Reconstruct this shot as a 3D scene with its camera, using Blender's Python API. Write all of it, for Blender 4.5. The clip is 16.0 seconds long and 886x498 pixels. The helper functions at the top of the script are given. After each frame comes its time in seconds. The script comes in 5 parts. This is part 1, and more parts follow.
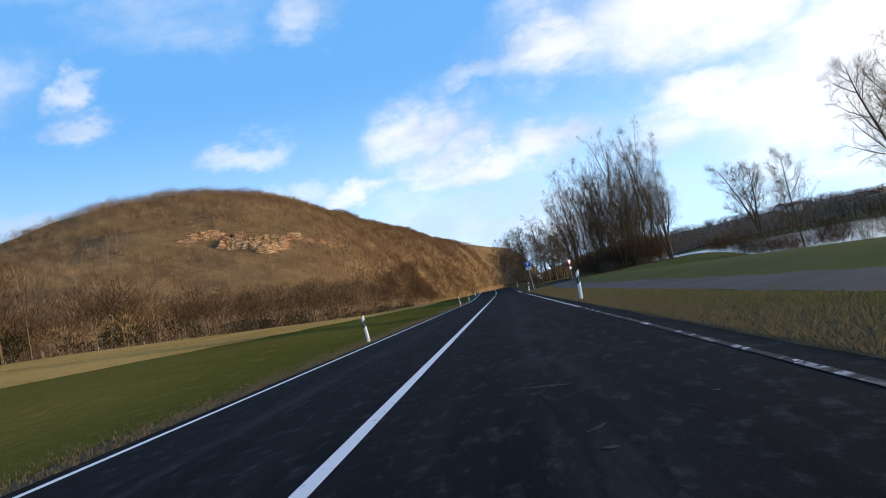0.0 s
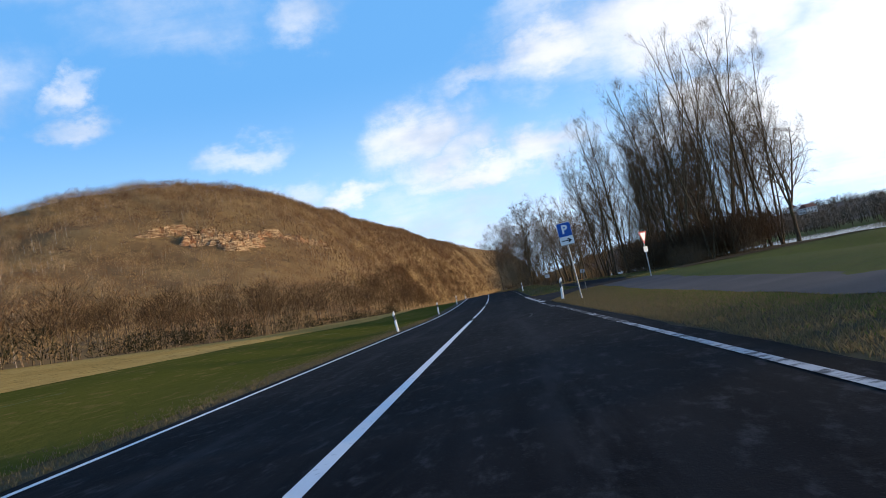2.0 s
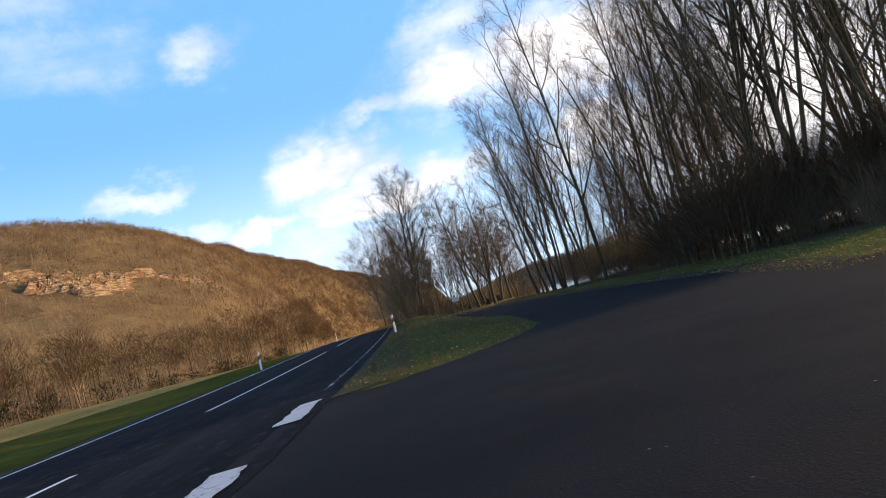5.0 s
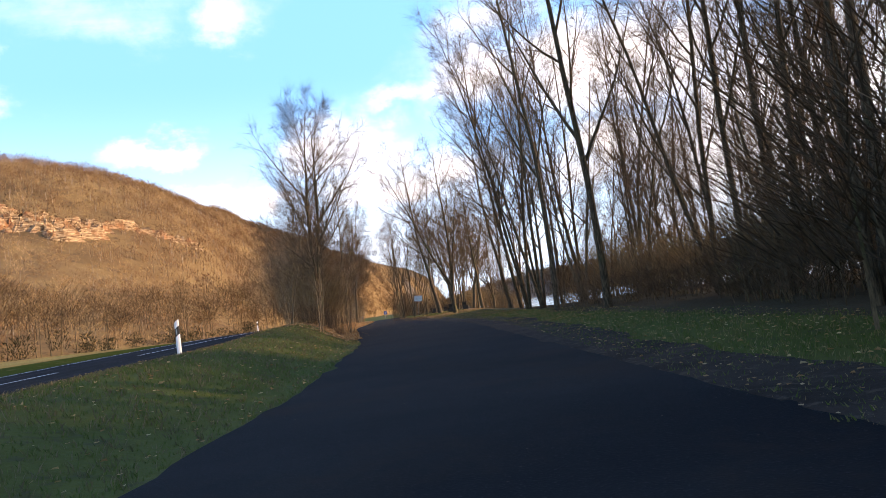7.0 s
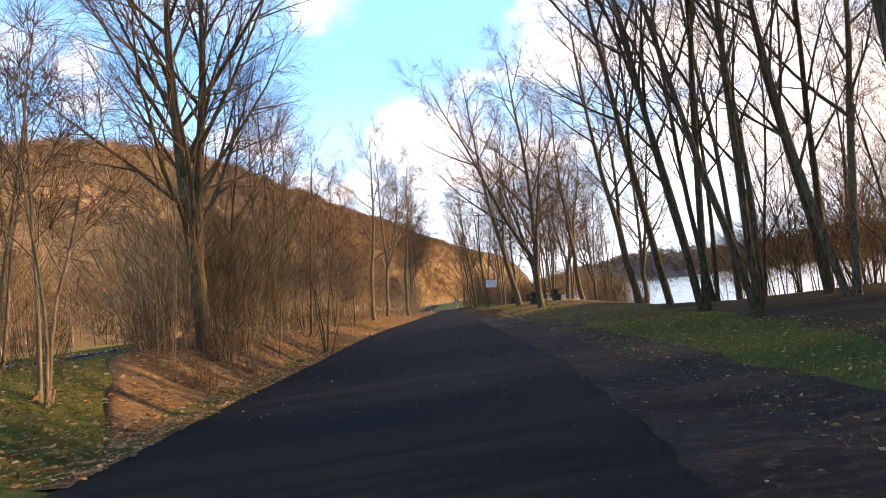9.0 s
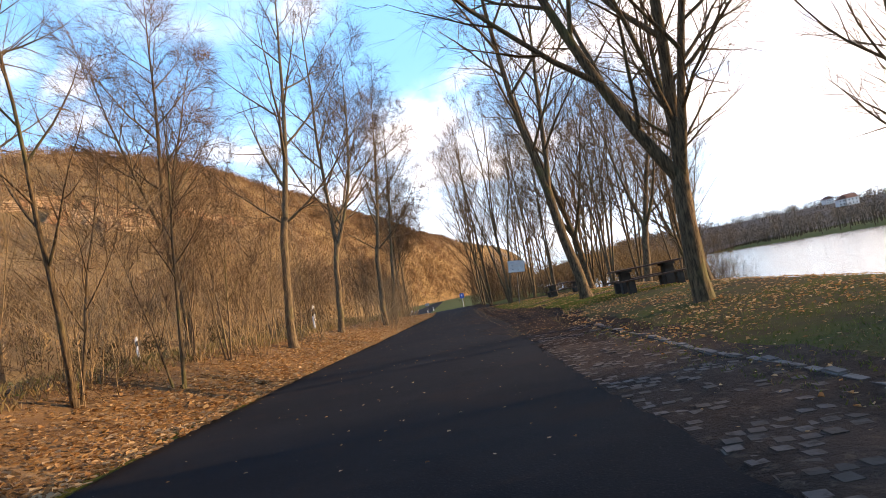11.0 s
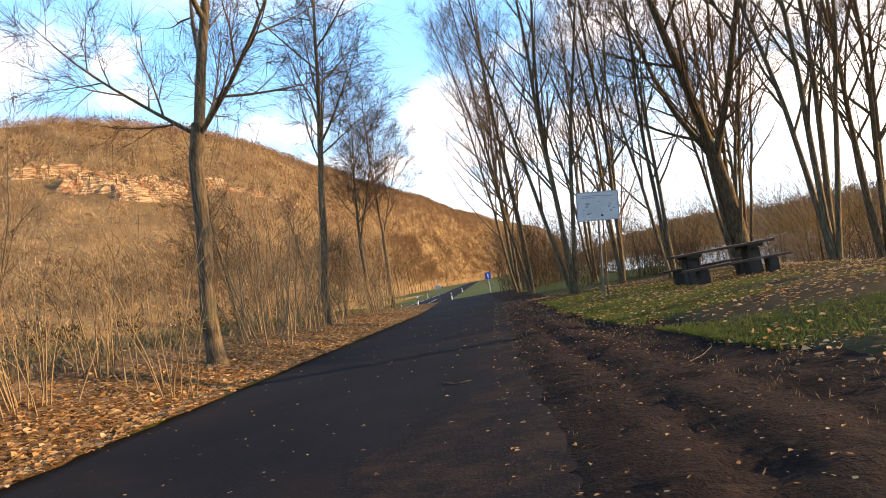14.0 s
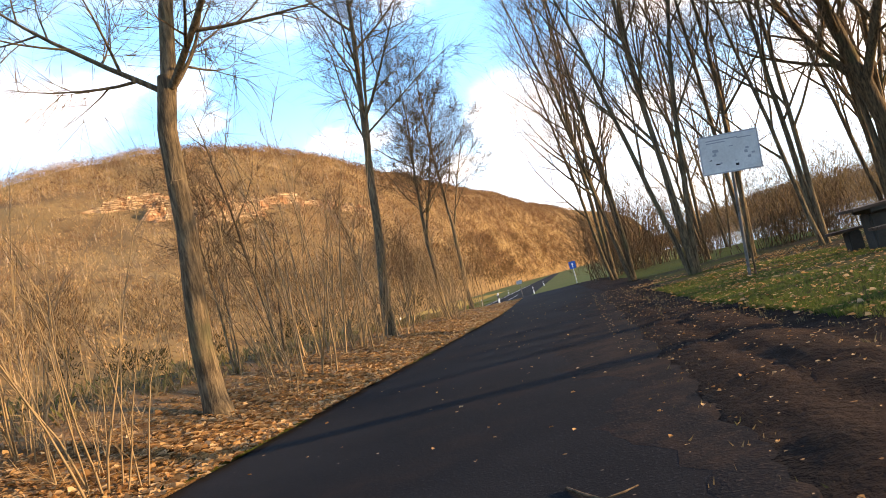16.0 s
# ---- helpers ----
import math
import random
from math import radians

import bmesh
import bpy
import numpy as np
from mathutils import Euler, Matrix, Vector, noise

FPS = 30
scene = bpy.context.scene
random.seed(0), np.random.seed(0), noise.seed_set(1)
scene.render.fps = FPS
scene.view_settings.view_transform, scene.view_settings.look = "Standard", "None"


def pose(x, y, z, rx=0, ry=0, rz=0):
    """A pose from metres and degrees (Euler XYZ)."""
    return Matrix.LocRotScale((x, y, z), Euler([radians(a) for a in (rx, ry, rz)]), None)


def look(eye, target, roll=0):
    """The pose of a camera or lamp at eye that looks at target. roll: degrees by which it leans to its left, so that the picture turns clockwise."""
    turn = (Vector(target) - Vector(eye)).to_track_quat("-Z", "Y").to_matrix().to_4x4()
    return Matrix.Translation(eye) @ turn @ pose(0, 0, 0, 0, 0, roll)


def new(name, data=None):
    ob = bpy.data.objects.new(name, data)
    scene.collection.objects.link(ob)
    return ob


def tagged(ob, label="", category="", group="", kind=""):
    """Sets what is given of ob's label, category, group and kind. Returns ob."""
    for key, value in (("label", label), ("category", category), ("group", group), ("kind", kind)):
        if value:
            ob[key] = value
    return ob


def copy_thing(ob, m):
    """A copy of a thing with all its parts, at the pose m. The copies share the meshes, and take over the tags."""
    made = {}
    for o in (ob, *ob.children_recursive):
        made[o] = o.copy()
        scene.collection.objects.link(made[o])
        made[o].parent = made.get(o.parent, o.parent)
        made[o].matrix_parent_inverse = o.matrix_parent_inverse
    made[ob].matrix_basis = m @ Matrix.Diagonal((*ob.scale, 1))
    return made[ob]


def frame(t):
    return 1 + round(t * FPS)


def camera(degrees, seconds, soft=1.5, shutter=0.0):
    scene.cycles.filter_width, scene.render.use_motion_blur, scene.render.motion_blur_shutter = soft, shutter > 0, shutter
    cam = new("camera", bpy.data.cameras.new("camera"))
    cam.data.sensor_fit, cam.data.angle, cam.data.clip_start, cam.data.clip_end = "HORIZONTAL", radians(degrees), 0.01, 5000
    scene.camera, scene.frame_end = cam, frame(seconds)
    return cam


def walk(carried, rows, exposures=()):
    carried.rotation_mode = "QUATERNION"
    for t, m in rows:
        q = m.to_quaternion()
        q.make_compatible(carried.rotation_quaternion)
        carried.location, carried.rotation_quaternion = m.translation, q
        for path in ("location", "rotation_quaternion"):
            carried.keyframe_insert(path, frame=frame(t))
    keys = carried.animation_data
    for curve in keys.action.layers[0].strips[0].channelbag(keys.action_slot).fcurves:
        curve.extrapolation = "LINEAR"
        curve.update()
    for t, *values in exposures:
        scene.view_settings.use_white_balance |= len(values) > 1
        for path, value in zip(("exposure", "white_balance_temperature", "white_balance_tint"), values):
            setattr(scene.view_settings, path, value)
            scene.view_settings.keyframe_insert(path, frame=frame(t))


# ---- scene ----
cam = camera(64.5, 16.0, 0.8)
PATH = [
    (0, (1.393, 4.561, 0.933), (1.248, 6.551, 1.077), -12.1),
    (0.3, (1.358, 12.595, 0.901), (1.219, 14.585, 1.049), -12.3),
    (0.5, (1.341, 17.761, 0.951), (1.199, 19.75, 1.103), -12.4),
    (1, (1.318, 29.625, 0.871), (1.182, 31.615, 1.012), -12.4),
    (1.5, (1.334, 40.519, 0.886), (1.2, 42.509, 1.038), -11.9),
    (2, (1.375, 50.314, 0.905), (1.24, 52.303, 1.057), -11.6),
    (2.5, (1.451, 59.386, 0.921), (1.325, 61.376, 1.07), -14.2),
    (3, (1.627, 67.706, 0.881), (1.536, 69.696, 1.059), -17.7),
    (3.5, (1.932, 74.768, 0.813), (1.916, 76.76, 0.991), -19.8),
    (4, (2.608, 82.384, 0.866), (2.653, 84.376, 1.04), -19.6),
    (4.2, (2.898, 85.323, 0.844), (2.973, 87.312, 1.033), -19.9),
    (6.3, (9.113, 103.528, 0.898), (9.277, 105.516, 1.042), -8.0),
    (6.5, (9.405, 105.771, 0.809), (9.557, 107.76, 0.954), -7.9),
    (7, (10.106, 111.737, 0.85), (10.224, 113.727, 1.01), -8.0),
    (7.5, (10.675, 117.135, 0.744), (10.767, 119.126, 0.916), -6.9),
    (8, (11.101, 122.844, 0.863), (11.131, 124.839, 1.006), -4.4),
    (8.5, (11.421, 127.927, 0.886), (11.349, 129.92, 1.036), -5.0),
    (9, (11.56, 132.747, 1.069), (11.429, 134.737, 1.218), -7.3),
    (9.2, (11.613, 134.518, 1.124), (11.458, 136.506, 1.272), -7.8),
    (11.3, (10.035, 158.331, 1.058), (9.888, 160.321, 1.194), -11.4),
    (11.5, (10.03, 160.169, 1.019), (9.866, 162.158, 1.151), -12.1),
    (12, (10.034, 164.876, 0.959), (9.876, 166.864, 1.104), -13.7),
    (12.5, (10.11, 169.176, 0.874), (9.982, 171.167, 1.02), -13.6),
    (13, (9.996, 172.782, 0.947), (9.903, 174.777, 1.063), -10.4),
    (13.5, (9.844, 176.098, 0.948), (9.665, 178.088, 1.058), -9.5),
    (14, (9.718, 178.651, 0.950), (9.467, 180.633, 1.050), -9.7),
    (14.5, (9.452, 180.558, 0.951), (9.067, 182.518, 1.051), -10.9),
    (15, (9.293, 181.762, 0.930), (8.794, 183.695, 1.044), -15.0),
    (15.5, (9.127, 182.427, 0.929), (8.683, 184.375, 0.997), -15.2),
    (16, (9.103, 182.357, 0.914), (8.642, 184.298, 1.054), -14.3),
]
walk(cam, [(t, look(eye, target, roll)) for t, eye, target, roll in PATH], [(0, -0.05, 6400, 10), (2.5, -0.05, 6500, 10), (4.2, 0.05, 6900, 11), (6.5, 0.8, 7400, 21), (9, 1.1, 8000, 22), (11.5, 0.9, 7850, 19), (13, 1.03, 7900, 18), (16, 1.25, 8300, 17)])

# ---- light ----
SUN_AZ, SUN_EL = radians(80), radians(10.5)
sun_way = Vector((math.sin(SUN_AZ) * math.cos(SUN_EL), math.cos(SUN_AZ) * math.cos(SUN_EL), math.sin(SUN_EL)))
sun_data = bpy.data.lights.new("sun", "SUN")
sun_data.energy, sun_data.angle, sun_data.color = 5.0, radians(0.6), (1.0, 0.77, 0.50)
sun = new("sun", sun_data)
sun.matrix_world = look(sun_way * 100, (0, 0, 0))


class Nodes:
    """A small shorthand for building node trees."""

    def __init__(self, tree):
        self.tree = tree
        tree.nodes.clear()

    def add(self, kind, **values):
        node = self.tree.nodes.new(kind)
        for key, value in values.items():
            if key in node.inputs:
                self.put(node.inputs[key], value)
        return node

    def put(self, socket, value):
        if isinstance(value, bpy.types.NodeSocket):
            self.tree.links.new(value, socket)
        else:
            socket.default_value = value

    def math(self, op, a, b=0.0, clamp=False):
        node = self.tree.nodes.new("ShaderNodeMath")
        node.operation, node.use_clamp = op, clamp
        self.put(node.inputs[0], a)
        self.put(node.inputs[1], b)
        return node.outputs[0]

    def vmath(self, op, a, b=(0, 0, 0)):
        node = self.tree.nodes.new("ShaderNodeVectorMath")
        node.operation = op
        self.put(node.inputs[0], a)
        self.put(node.inputs[1], b)
        return node

    def mix(self, fac, a, b, blend="MIX"):
        node = self.tree.nodes.new("ShaderNodeMix")
        node.data_type, node.blend_type, node.clamp_factor = "RGBA", blend, True
        self.put(node.inputs[0], fac)
        self.put(node.inputs[6], a if isinstance(a, bpy.types.NodeSocket) else (*a, 1))
        self.put(node.inputs[7], b if isinstance(b, bpy.types.NodeSocket) else (*b, 1))
        return node.outputs[2]

    def ramp(self, fac, low, high):
        node = self.tree.nodes.new("ShaderNodeMapRange")
        node.interpolation_type = "SMOOTHSTEP"
        self.put(node.inputs["Value"], fac)
        node.inputs["From Min"].default_value, node.inputs["From Max"].default_value = low, high
        return node.outputs["Result"]

    def noise(self, vector, scale, detail=4.0, rough=0.55, lift=0.0):
        node = self.add("ShaderNodeTexNoise", Scale=scale, Detail=detail, Roughness=rough, Distortion=lift)
        self.put(node.inputs["Vector"], vector)
        return node.outputs["Fac"]

    def stretch(self, vector, size):
        return self.vmath("MULTIPLY", vector, size).outputs[0]


# Clouds: bearing and height in degrees, half width and half height, tilt, weight.
CLOUDS = [
    (-4.2, 13.8, 4.6, 2.6, 0.1, 1.05), (-2.0, 11.6, 4.2, 1.8, 0.2, 1.0), (-9.5, 10.0, 5.5, 1.1, 0.02, 1.0), (1, 9.9, 6, 1.3, 0.05, 1.0), (7.5, 10.6, 4, 1.6, 0.1, 0.95),
    (2.5, 17.5, 4.5, 1.2, 0.05, 0.7), (9.2, 18.0, 5, 2.4, 0.1, 0.95), (20, 17, 11, 4, -0.1, 1.1), (19, 11.5, 5, 1.8, 0.05, 1.05), (14.5, 9, 5, 2, 0, 0.8), (29, 10, 10, 7, 0, 1.2),
    (-31, 20.5, 2.6, 1.3, 0.5, 0.8), (-31, 17.8, 2.6, 1.2, 0, 0.85), (-18.5, 14.2, 3.5, 1.3, 0.2, 0.8), (-12, 24, 4, 2, 0.1, 0.75), (-22, 24.5, 9, 3, 0, 0.65), (-34, 11.6, 6, 1.2, 0.05, 0.85),
    (-15.5, 10.6, 4, 1.4, 0.1, 0.8), (0, 5, 14, 4.5, 0, 0.8), (9, 22, 7, 2.5, 0.3, 0.8), (-42, 20, 8, 5, 0, 0.95), (-28, 30, 20, 4, 0, 0.6),
    (60, 14, 30, 14, 0, 1.1), (120, 25, 40, 12, 0, 0.7), (-110, 25, 45, 9, 0, 0.7), (180, 30, 40, 9, 0, 0.7),
]


def make_world():
    """A blue winter sky with broken cloud, brightest towards the low sun."""
    world = bpy.data.worlds.new("sky")
    world.use_nodes = True
    scene.world = world
    n = Nodes(world.node_tree)
    sky = n.tree.nodes.new("ShaderNodeTexSky")
    sky.sky_type, sky.sun_disc = "NISHITA", False
    sky.sun_elevation, sky.sun_rotation = SUN_EL, SUN_AZ
    sky.air_density, sky.dust_density, sky.ozone_density = 1.0, 0.6, 2.0
    way = n.add("ShaderNodeTexCoord").outputs["Generated"]
    part_of = n.tree.nodes.new("ShaderNodeSeparateXYZ")
    n.put(part_of.inputs[0], way)
    x, y, z = part_of.outputs
    up = n.math("ADD", n.math("MAXIMUM", z, 0.0), 0.16)
    flat = n.tree.nodes.new("ShaderNodeCombineXYZ")
    n.put(flat.inputs[0], n.math("DIVIDE", x, up))
    n.put(flat.inputs[1], n.math("DIVIDE", y, up))
    lumpy = n.noise(n.stretch(way, (1.0, 1.0, 1.7)), 4.2, 9.0, 0.60, 0.35)
    wisps = n.noise(n.stretch(flat.outputs[0], (0.7, 1.4, 1.0)), 2.2, 8.0, 0.6, 0.5)
    east = n.math("MULTIPLY", n.math("ARCTAN2", x, y), 57.2958)
    rise = n.math("MULTIPLY", n.math("ARCSINE", z), 57.2958)
    wander = n.noise(way, 9.0, 6.0, 0.6)
    east = n.math("ADD", east, n.math("MULTIPLY", n.math("SUBTRACT", wander, 0.5), 12.0))
    rise = n.math("ADD", rise, n.math("MULTIPLY", n.math("SUBTRACT", n.noise(n.stretch(way, (1.0, 1.0, 1.6)), 13.0, 6.0, 0.6), 0.5), 6.0))
    total = None
    for az, el, wide, high, lean, weight in CLOUDS:
        da, de = n.math("SUBTRACT", east, az), n.math("SUBTRACT", rise, el)
        de = n.math("SUBTRACT", de, n.math("MULTIPLY", da, lean))
        far = n.math("ADD", n.math("POWER", n.math("ABSOLUTE", n.math("DIVIDE", da, wide * 1.2)), 2.0), n.math("POWER", n.math("ABSOLUTE", n.math("DIVIDE", de, high * 1.25)), 2.0))
        puff = n.math("MULTIPLY", n.math("EXPONENT", n.math("MULTIPLY", far, -1.0)), weight)
        total = puff if total is None else n.math("MAXIMUM", total, puff)
    glow = n.vmath("DOT_PRODUCT", way, tuple(sun_way)).outputs["Value"]
    sunny = n.ramp(glow, 0.30, 0.95)
    amount = n.math("ADD", n.math("MULTIPLY", total, 0.60), n.math("MULTIPLY", lumpy, 0.62))
    amount = n.math("ADD", amount, n.math("MULTIPLY", n.math("SUBTRACT", wisps, 0.5), 0.35))
    amount = n.math("ADD", amount, n.math("MULTIPLY", sunny, 0.10))
    cloud = n.ramp(amount, 0.44, 1.02)
    base = n.ramp(n.math("ADD", n.noise(n.stretch(way, (1.0, 1.0, 2.2)), 5.5, 5.0, 0.5), n.math("MULTIPLY", amount, 0.25)), 0.50, 0.80)
    bright = n.mix(base, (6.6, 7.4, 9.0), (11.5, 11.3, 11.4))
    bright = n.mix(sunny, bright, (16.0, 15.6, 15.2))
    blue = n.mix(0.65, sky.outputs[0], (2.15, 6.65, 13.8))
    blue = n.mix(n.ramp(z, 0.34, 0.0), blue, (7.5, 11.0, 14.5))
    blue = n.mix(n.ramp(z, 0.42, 0.85), blue, (0.7, 2.2, 6.0))
    cloud = n.math("MULTIPLY", cloud, n.math("SUBTRACT", 1.0, n.math("MULTIPLY", n.ramp(z, 0.48, 0.8), 0.75)))
    colour = n.mix(n.math("MULTIPLY", cloud, 0.88), blue, bright)
    back = n.add("ShaderNodeBackground", Color=colour, Strength=0.10)
    out = n.tree.nodes.new("ShaderNodeOutputWorld")
    n.tree.links.new(back.outputs[0], out.inputs[0])


make_world()

# ---- materials ----


def surface(name, build, rough=0.85, metal=0.0, specular=0.3, thin=0.0):
    """A node material; build(n, place) returns colour and, if wanted, a height for the bump with its strength and distance."""
    mat = bpy.data.materials.new(name)
    mat.use_nodes = True
    n = Nodes(mat.node_tree)
    shader = n.add("ShaderNodeBsdfPrincipled", Roughness=rough, Metallic=metal)
    shader.inputs["Specular IOR Level"].default_value = specular
    place = n.add("ShaderNodeNewGeometry").outputs["Position"]
    made = build(n, place)
    n.put(shader.inputs["Base Color"], made[0])
    if len(made) > 1:
        bump = n.add("ShaderNodeBump", Height=made[1], Strength=made[2], Distance=made[3])
        n.tree.links.new(bump.outputs[0], shader.inputs["Normal"])
    if len(made) > 4:
        n.put(shader.inputs["Roughness"], made[4])
    out = n.tree.nodes.new("ShaderNodeOutputMaterial")
    last = shader.outputs[0]
    if thin:
        glow = n.tree.nodes.new("ShaderNodeBsdfTranslucent")
        n.put(glow.inputs["Color"], made[0])
        both = n.tree.nodes.new("ShaderNodeMixShader")
        both.inputs[0].default_value = thin
        n.tree.links.new(last, both.inputs[1])
        n.tree.links.new(glow.outputs[0], both.inputs[2])
        last = both.outputs[0]
    n.tree.links.new(last, out.inputs[0])
    return mat


def two_tone(a, b, scale, fine, bump=0.3, far=0.03, c=None, stretch=(1, 1, 1)):
    """Two colours in broad patches, with fine grain of its own and a third colour in specks."""

    def build(n, place):
        place = n.stretch(place, stretch) if stretch != (1, 1, 1) else place
        broad = n.ramp(n.noise(place, scale, 5.0, 0.6), 0.35, 0.68)
        grain = n.noise(place, fine, 5.0, 0.7)
        col = n.mix(broad, a, b)
        if c:
            col = n.mix(n.ramp(n.noise(place, fine * 0.37, 4.0, 0.7), 0.52, 0.70), col, c)
        col = n.mix(n.math("MULTIPLY", grain, 0.55), col, tuple(v * 0.35 for v in a))
        return col, grain, bump, far

    return build


def asphalt_build(n, place):
    streak = n.noise(n.stretch(place, (1.0, 0.045, 1.0)), 1.6, 4.0, 0.6)
    broad = n.noise(place, 0.22, 5.0, 0.6)
    grain = n.noise(place, 55.0, 3.0, 0.7)
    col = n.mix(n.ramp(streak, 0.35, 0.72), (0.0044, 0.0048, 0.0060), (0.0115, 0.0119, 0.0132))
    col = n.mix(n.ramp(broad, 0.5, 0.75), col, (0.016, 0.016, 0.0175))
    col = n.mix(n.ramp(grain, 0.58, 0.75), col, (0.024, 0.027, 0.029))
    mottle = n.noise(n.stretch(place, (1.0, 0.4, 1.0)), 5.0, 6.0, 0.75)
    col = n.mix(n.ramp(mottle, 0.50, 0.72), col, (0.034, 0.0345, 0.036))
    across = n.tree.nodes.new("ShaderNodeSeparateXYZ")
    n.put(across.inputs[0], place)
    worn = n.ramp(n.math("ABSOLUTE", n.math("SUBTRACT", n.math("ABSOLUTE", across.outputs[0]), 1.72)), 0.42, 0.02)
    worn = n.math("MULTIPLY", worn, n.ramp(n.noise(n.stretch(place, (1.0, 0.1, 1.0)), 2.4, 5.0, 0.65), 0.40, 0.62))
    col = n.mix(n.math("MULTIPLY", worn, 0.75), col, (0.026, 0.0265, 0.028))
    cracks = n.add("ShaderNodeTexVoronoi", Scale=0.35)
    cracks.feature = "DISTANCE_TO_EDGE"
    n.put(cracks.inputs["Vector"], n.vmath("ADD", place, n.stretch(n.add("ShaderNodeTexNoise", Scale=0.8).outputs["Color"], (1.2, 1.2, 0))).outputs[0])
    line = n.ramp(cracks.outputs["Distance"], 0.012, 0.002)
    col = n.mix(n.math("MULTIPLY", line, n.ramp(n.noise(place, 0.09), 0.5, 0.6)), col, (0.012, 0.012, 0.012))
    return col, grain, 0.35, 0.006


def old_asphalt_build(n, place):
    broad = n.noise(place, 0.35, 5.0, 0.65)
    grain = n.noise(place, 48.0, 3.0, 0.7)
    specks = n.add("ShaderNodeTexVoronoi", Scale=9.0)
    n.put(specks.inputs["Vector"], place)
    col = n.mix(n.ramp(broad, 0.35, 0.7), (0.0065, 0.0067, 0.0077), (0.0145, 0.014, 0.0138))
    col = n.mix(n.ramp(grain, 0.56, 0.74), col, (0.036, 0.036, 0.037))
    col = n.mix(n.math("MULTIPLY", n.ramp(specks.outputs["Distance"], 0.10, 0.04), n.ramp(n.noise(place, 3.1), 0.55, 0.65)), col, (0.20, 0.16, 0.11))
    dirt = n.math("MULTIPLY", n.ramp(n.noise(place, 0.55, 6.0, 0.7), 0.48, 0.68), 0.55)
    col = n.mix(dirt, col, (0.024, 0.0155, 0.0105))
    return col, grain, 0.4, 0.008


def earth_film_build(n, place):
    """Trodden earth thinning out over old asphalt."""
    grain = n.noise(place, 40.0, 3.0, 0.7)
    thin = n.ramp(n.noise(place, 2.2, 8.0, 0.78), 0.34, 0.58)
    col = n.mix(thin, (0.036, 0.023, 0.0155), (0.0125, 0.0115, 0.0115))
    return n.mix(n.ramp(grain, 0.56, 0.74), col, (0.062, 0.048, 0.038)), grain, 0.5, 0.012


def paint_build(n, place):
    worn = n.ramp(n.noise(place, 9.0, 6.0, 0.7), 0.60, 0.70)
    fine = n.noise(place, 60.0, 3.0, 0.7)
    col = n.mix(n.math("MULTIPLY", fine, 0.5), (0.80, 0.80, 0.78), (0.45, 0.45, 0.44))
    return n.mix(worn, col, (0.07, 0.07, 0.07)), fine, 0.2, 0.004


def block_paint_build(n, place):
    cracks = n.math("ABSOLUTE", n.math("SUBTRACT", n.noise(place, 2.6, 5.0, 0.6), 0.5))
    fine = n.noise(place, 60.0, 3.0, 0.7)
    col = n.mix(n.math("MULTIPLY", fine, 0.6), (0.56, 0.555, 0.53), (0.32, 0.315, 0.30))
    col = n.mix(n.ramp(n.noise(place, 9.0, 6.0, 0.7), 0.64, 0.70), col, (0.10, 0.10, 0.10))
    return n.mix(n.ramp(cracks, 0.0, 0.012), (0.12, 0.12, 0.12), col), fine, 0.2, 0.004


def old_paint_build(n, place):
    worn = n.ramp(n.noise(place, 4.0, 7.0, 0.7), 0.45, 0.60)
    fine = n.noise(place, 45.0, 3.0, 0.7)
    col = n.mix(n.math("MULTIPLY", fine, 0.6), (0.50, 0.50, 0.49), (0.24, 0.24, 0.235))
    return n.mix(worn, col, (0.05, 0.05, 0.05)), fine, 0.2, 0.004


def faded_paint_build(n, place):
    holes = n.ramp(n.noise(place, 7.0, 6.0, 0.7), 0.46, 0.54)
    gone = n.ramp(n.noise(place, 0.9, 3.0, 0.6), 0.38, 0.52)
    fine = n.noise(place, 45.0, 3.0, 0.7)
    col = n.mix(n.math("MULTIPLY", fine, 0.6), (0.55, 0.55, 0.54), (0.25, 0.25, 0.245))
    return n.mix(n.math("MAXIMUM", holes, gone), col, (0.007, 0.007, 0.008)), fine, 0.2, 0.004


def bark_build(dark, light, moss):
    def build(n, place):
        ridges = n.noise(n.stretch(place, (1.0, 1.0, 0.16)), 26.0, 5.0, 0.65)
        broad = n.noise(place, 1.1, 4.0, 0.6)
        col = n.mix(n.ramp(ridges, 0.34, 0.68), dark, light)
        col = n.mix(n.math("MULTIPLY", n.ramp(broad, 0.52, 0.72), 0.6), col, moss)
        return col, ridges, 0.7, 0.03

    return build


def plain(colour, scale=14.0, amount=0.25):
    def build(n, place):
        fine = n.noise(place, scale, 4.0, 0.6)
        return n.mix(n.math("MULTIPLY", fine, amount), colour, tuple(v * 0.4 for v in colour)), fine, 0.1, 0.004

    return build


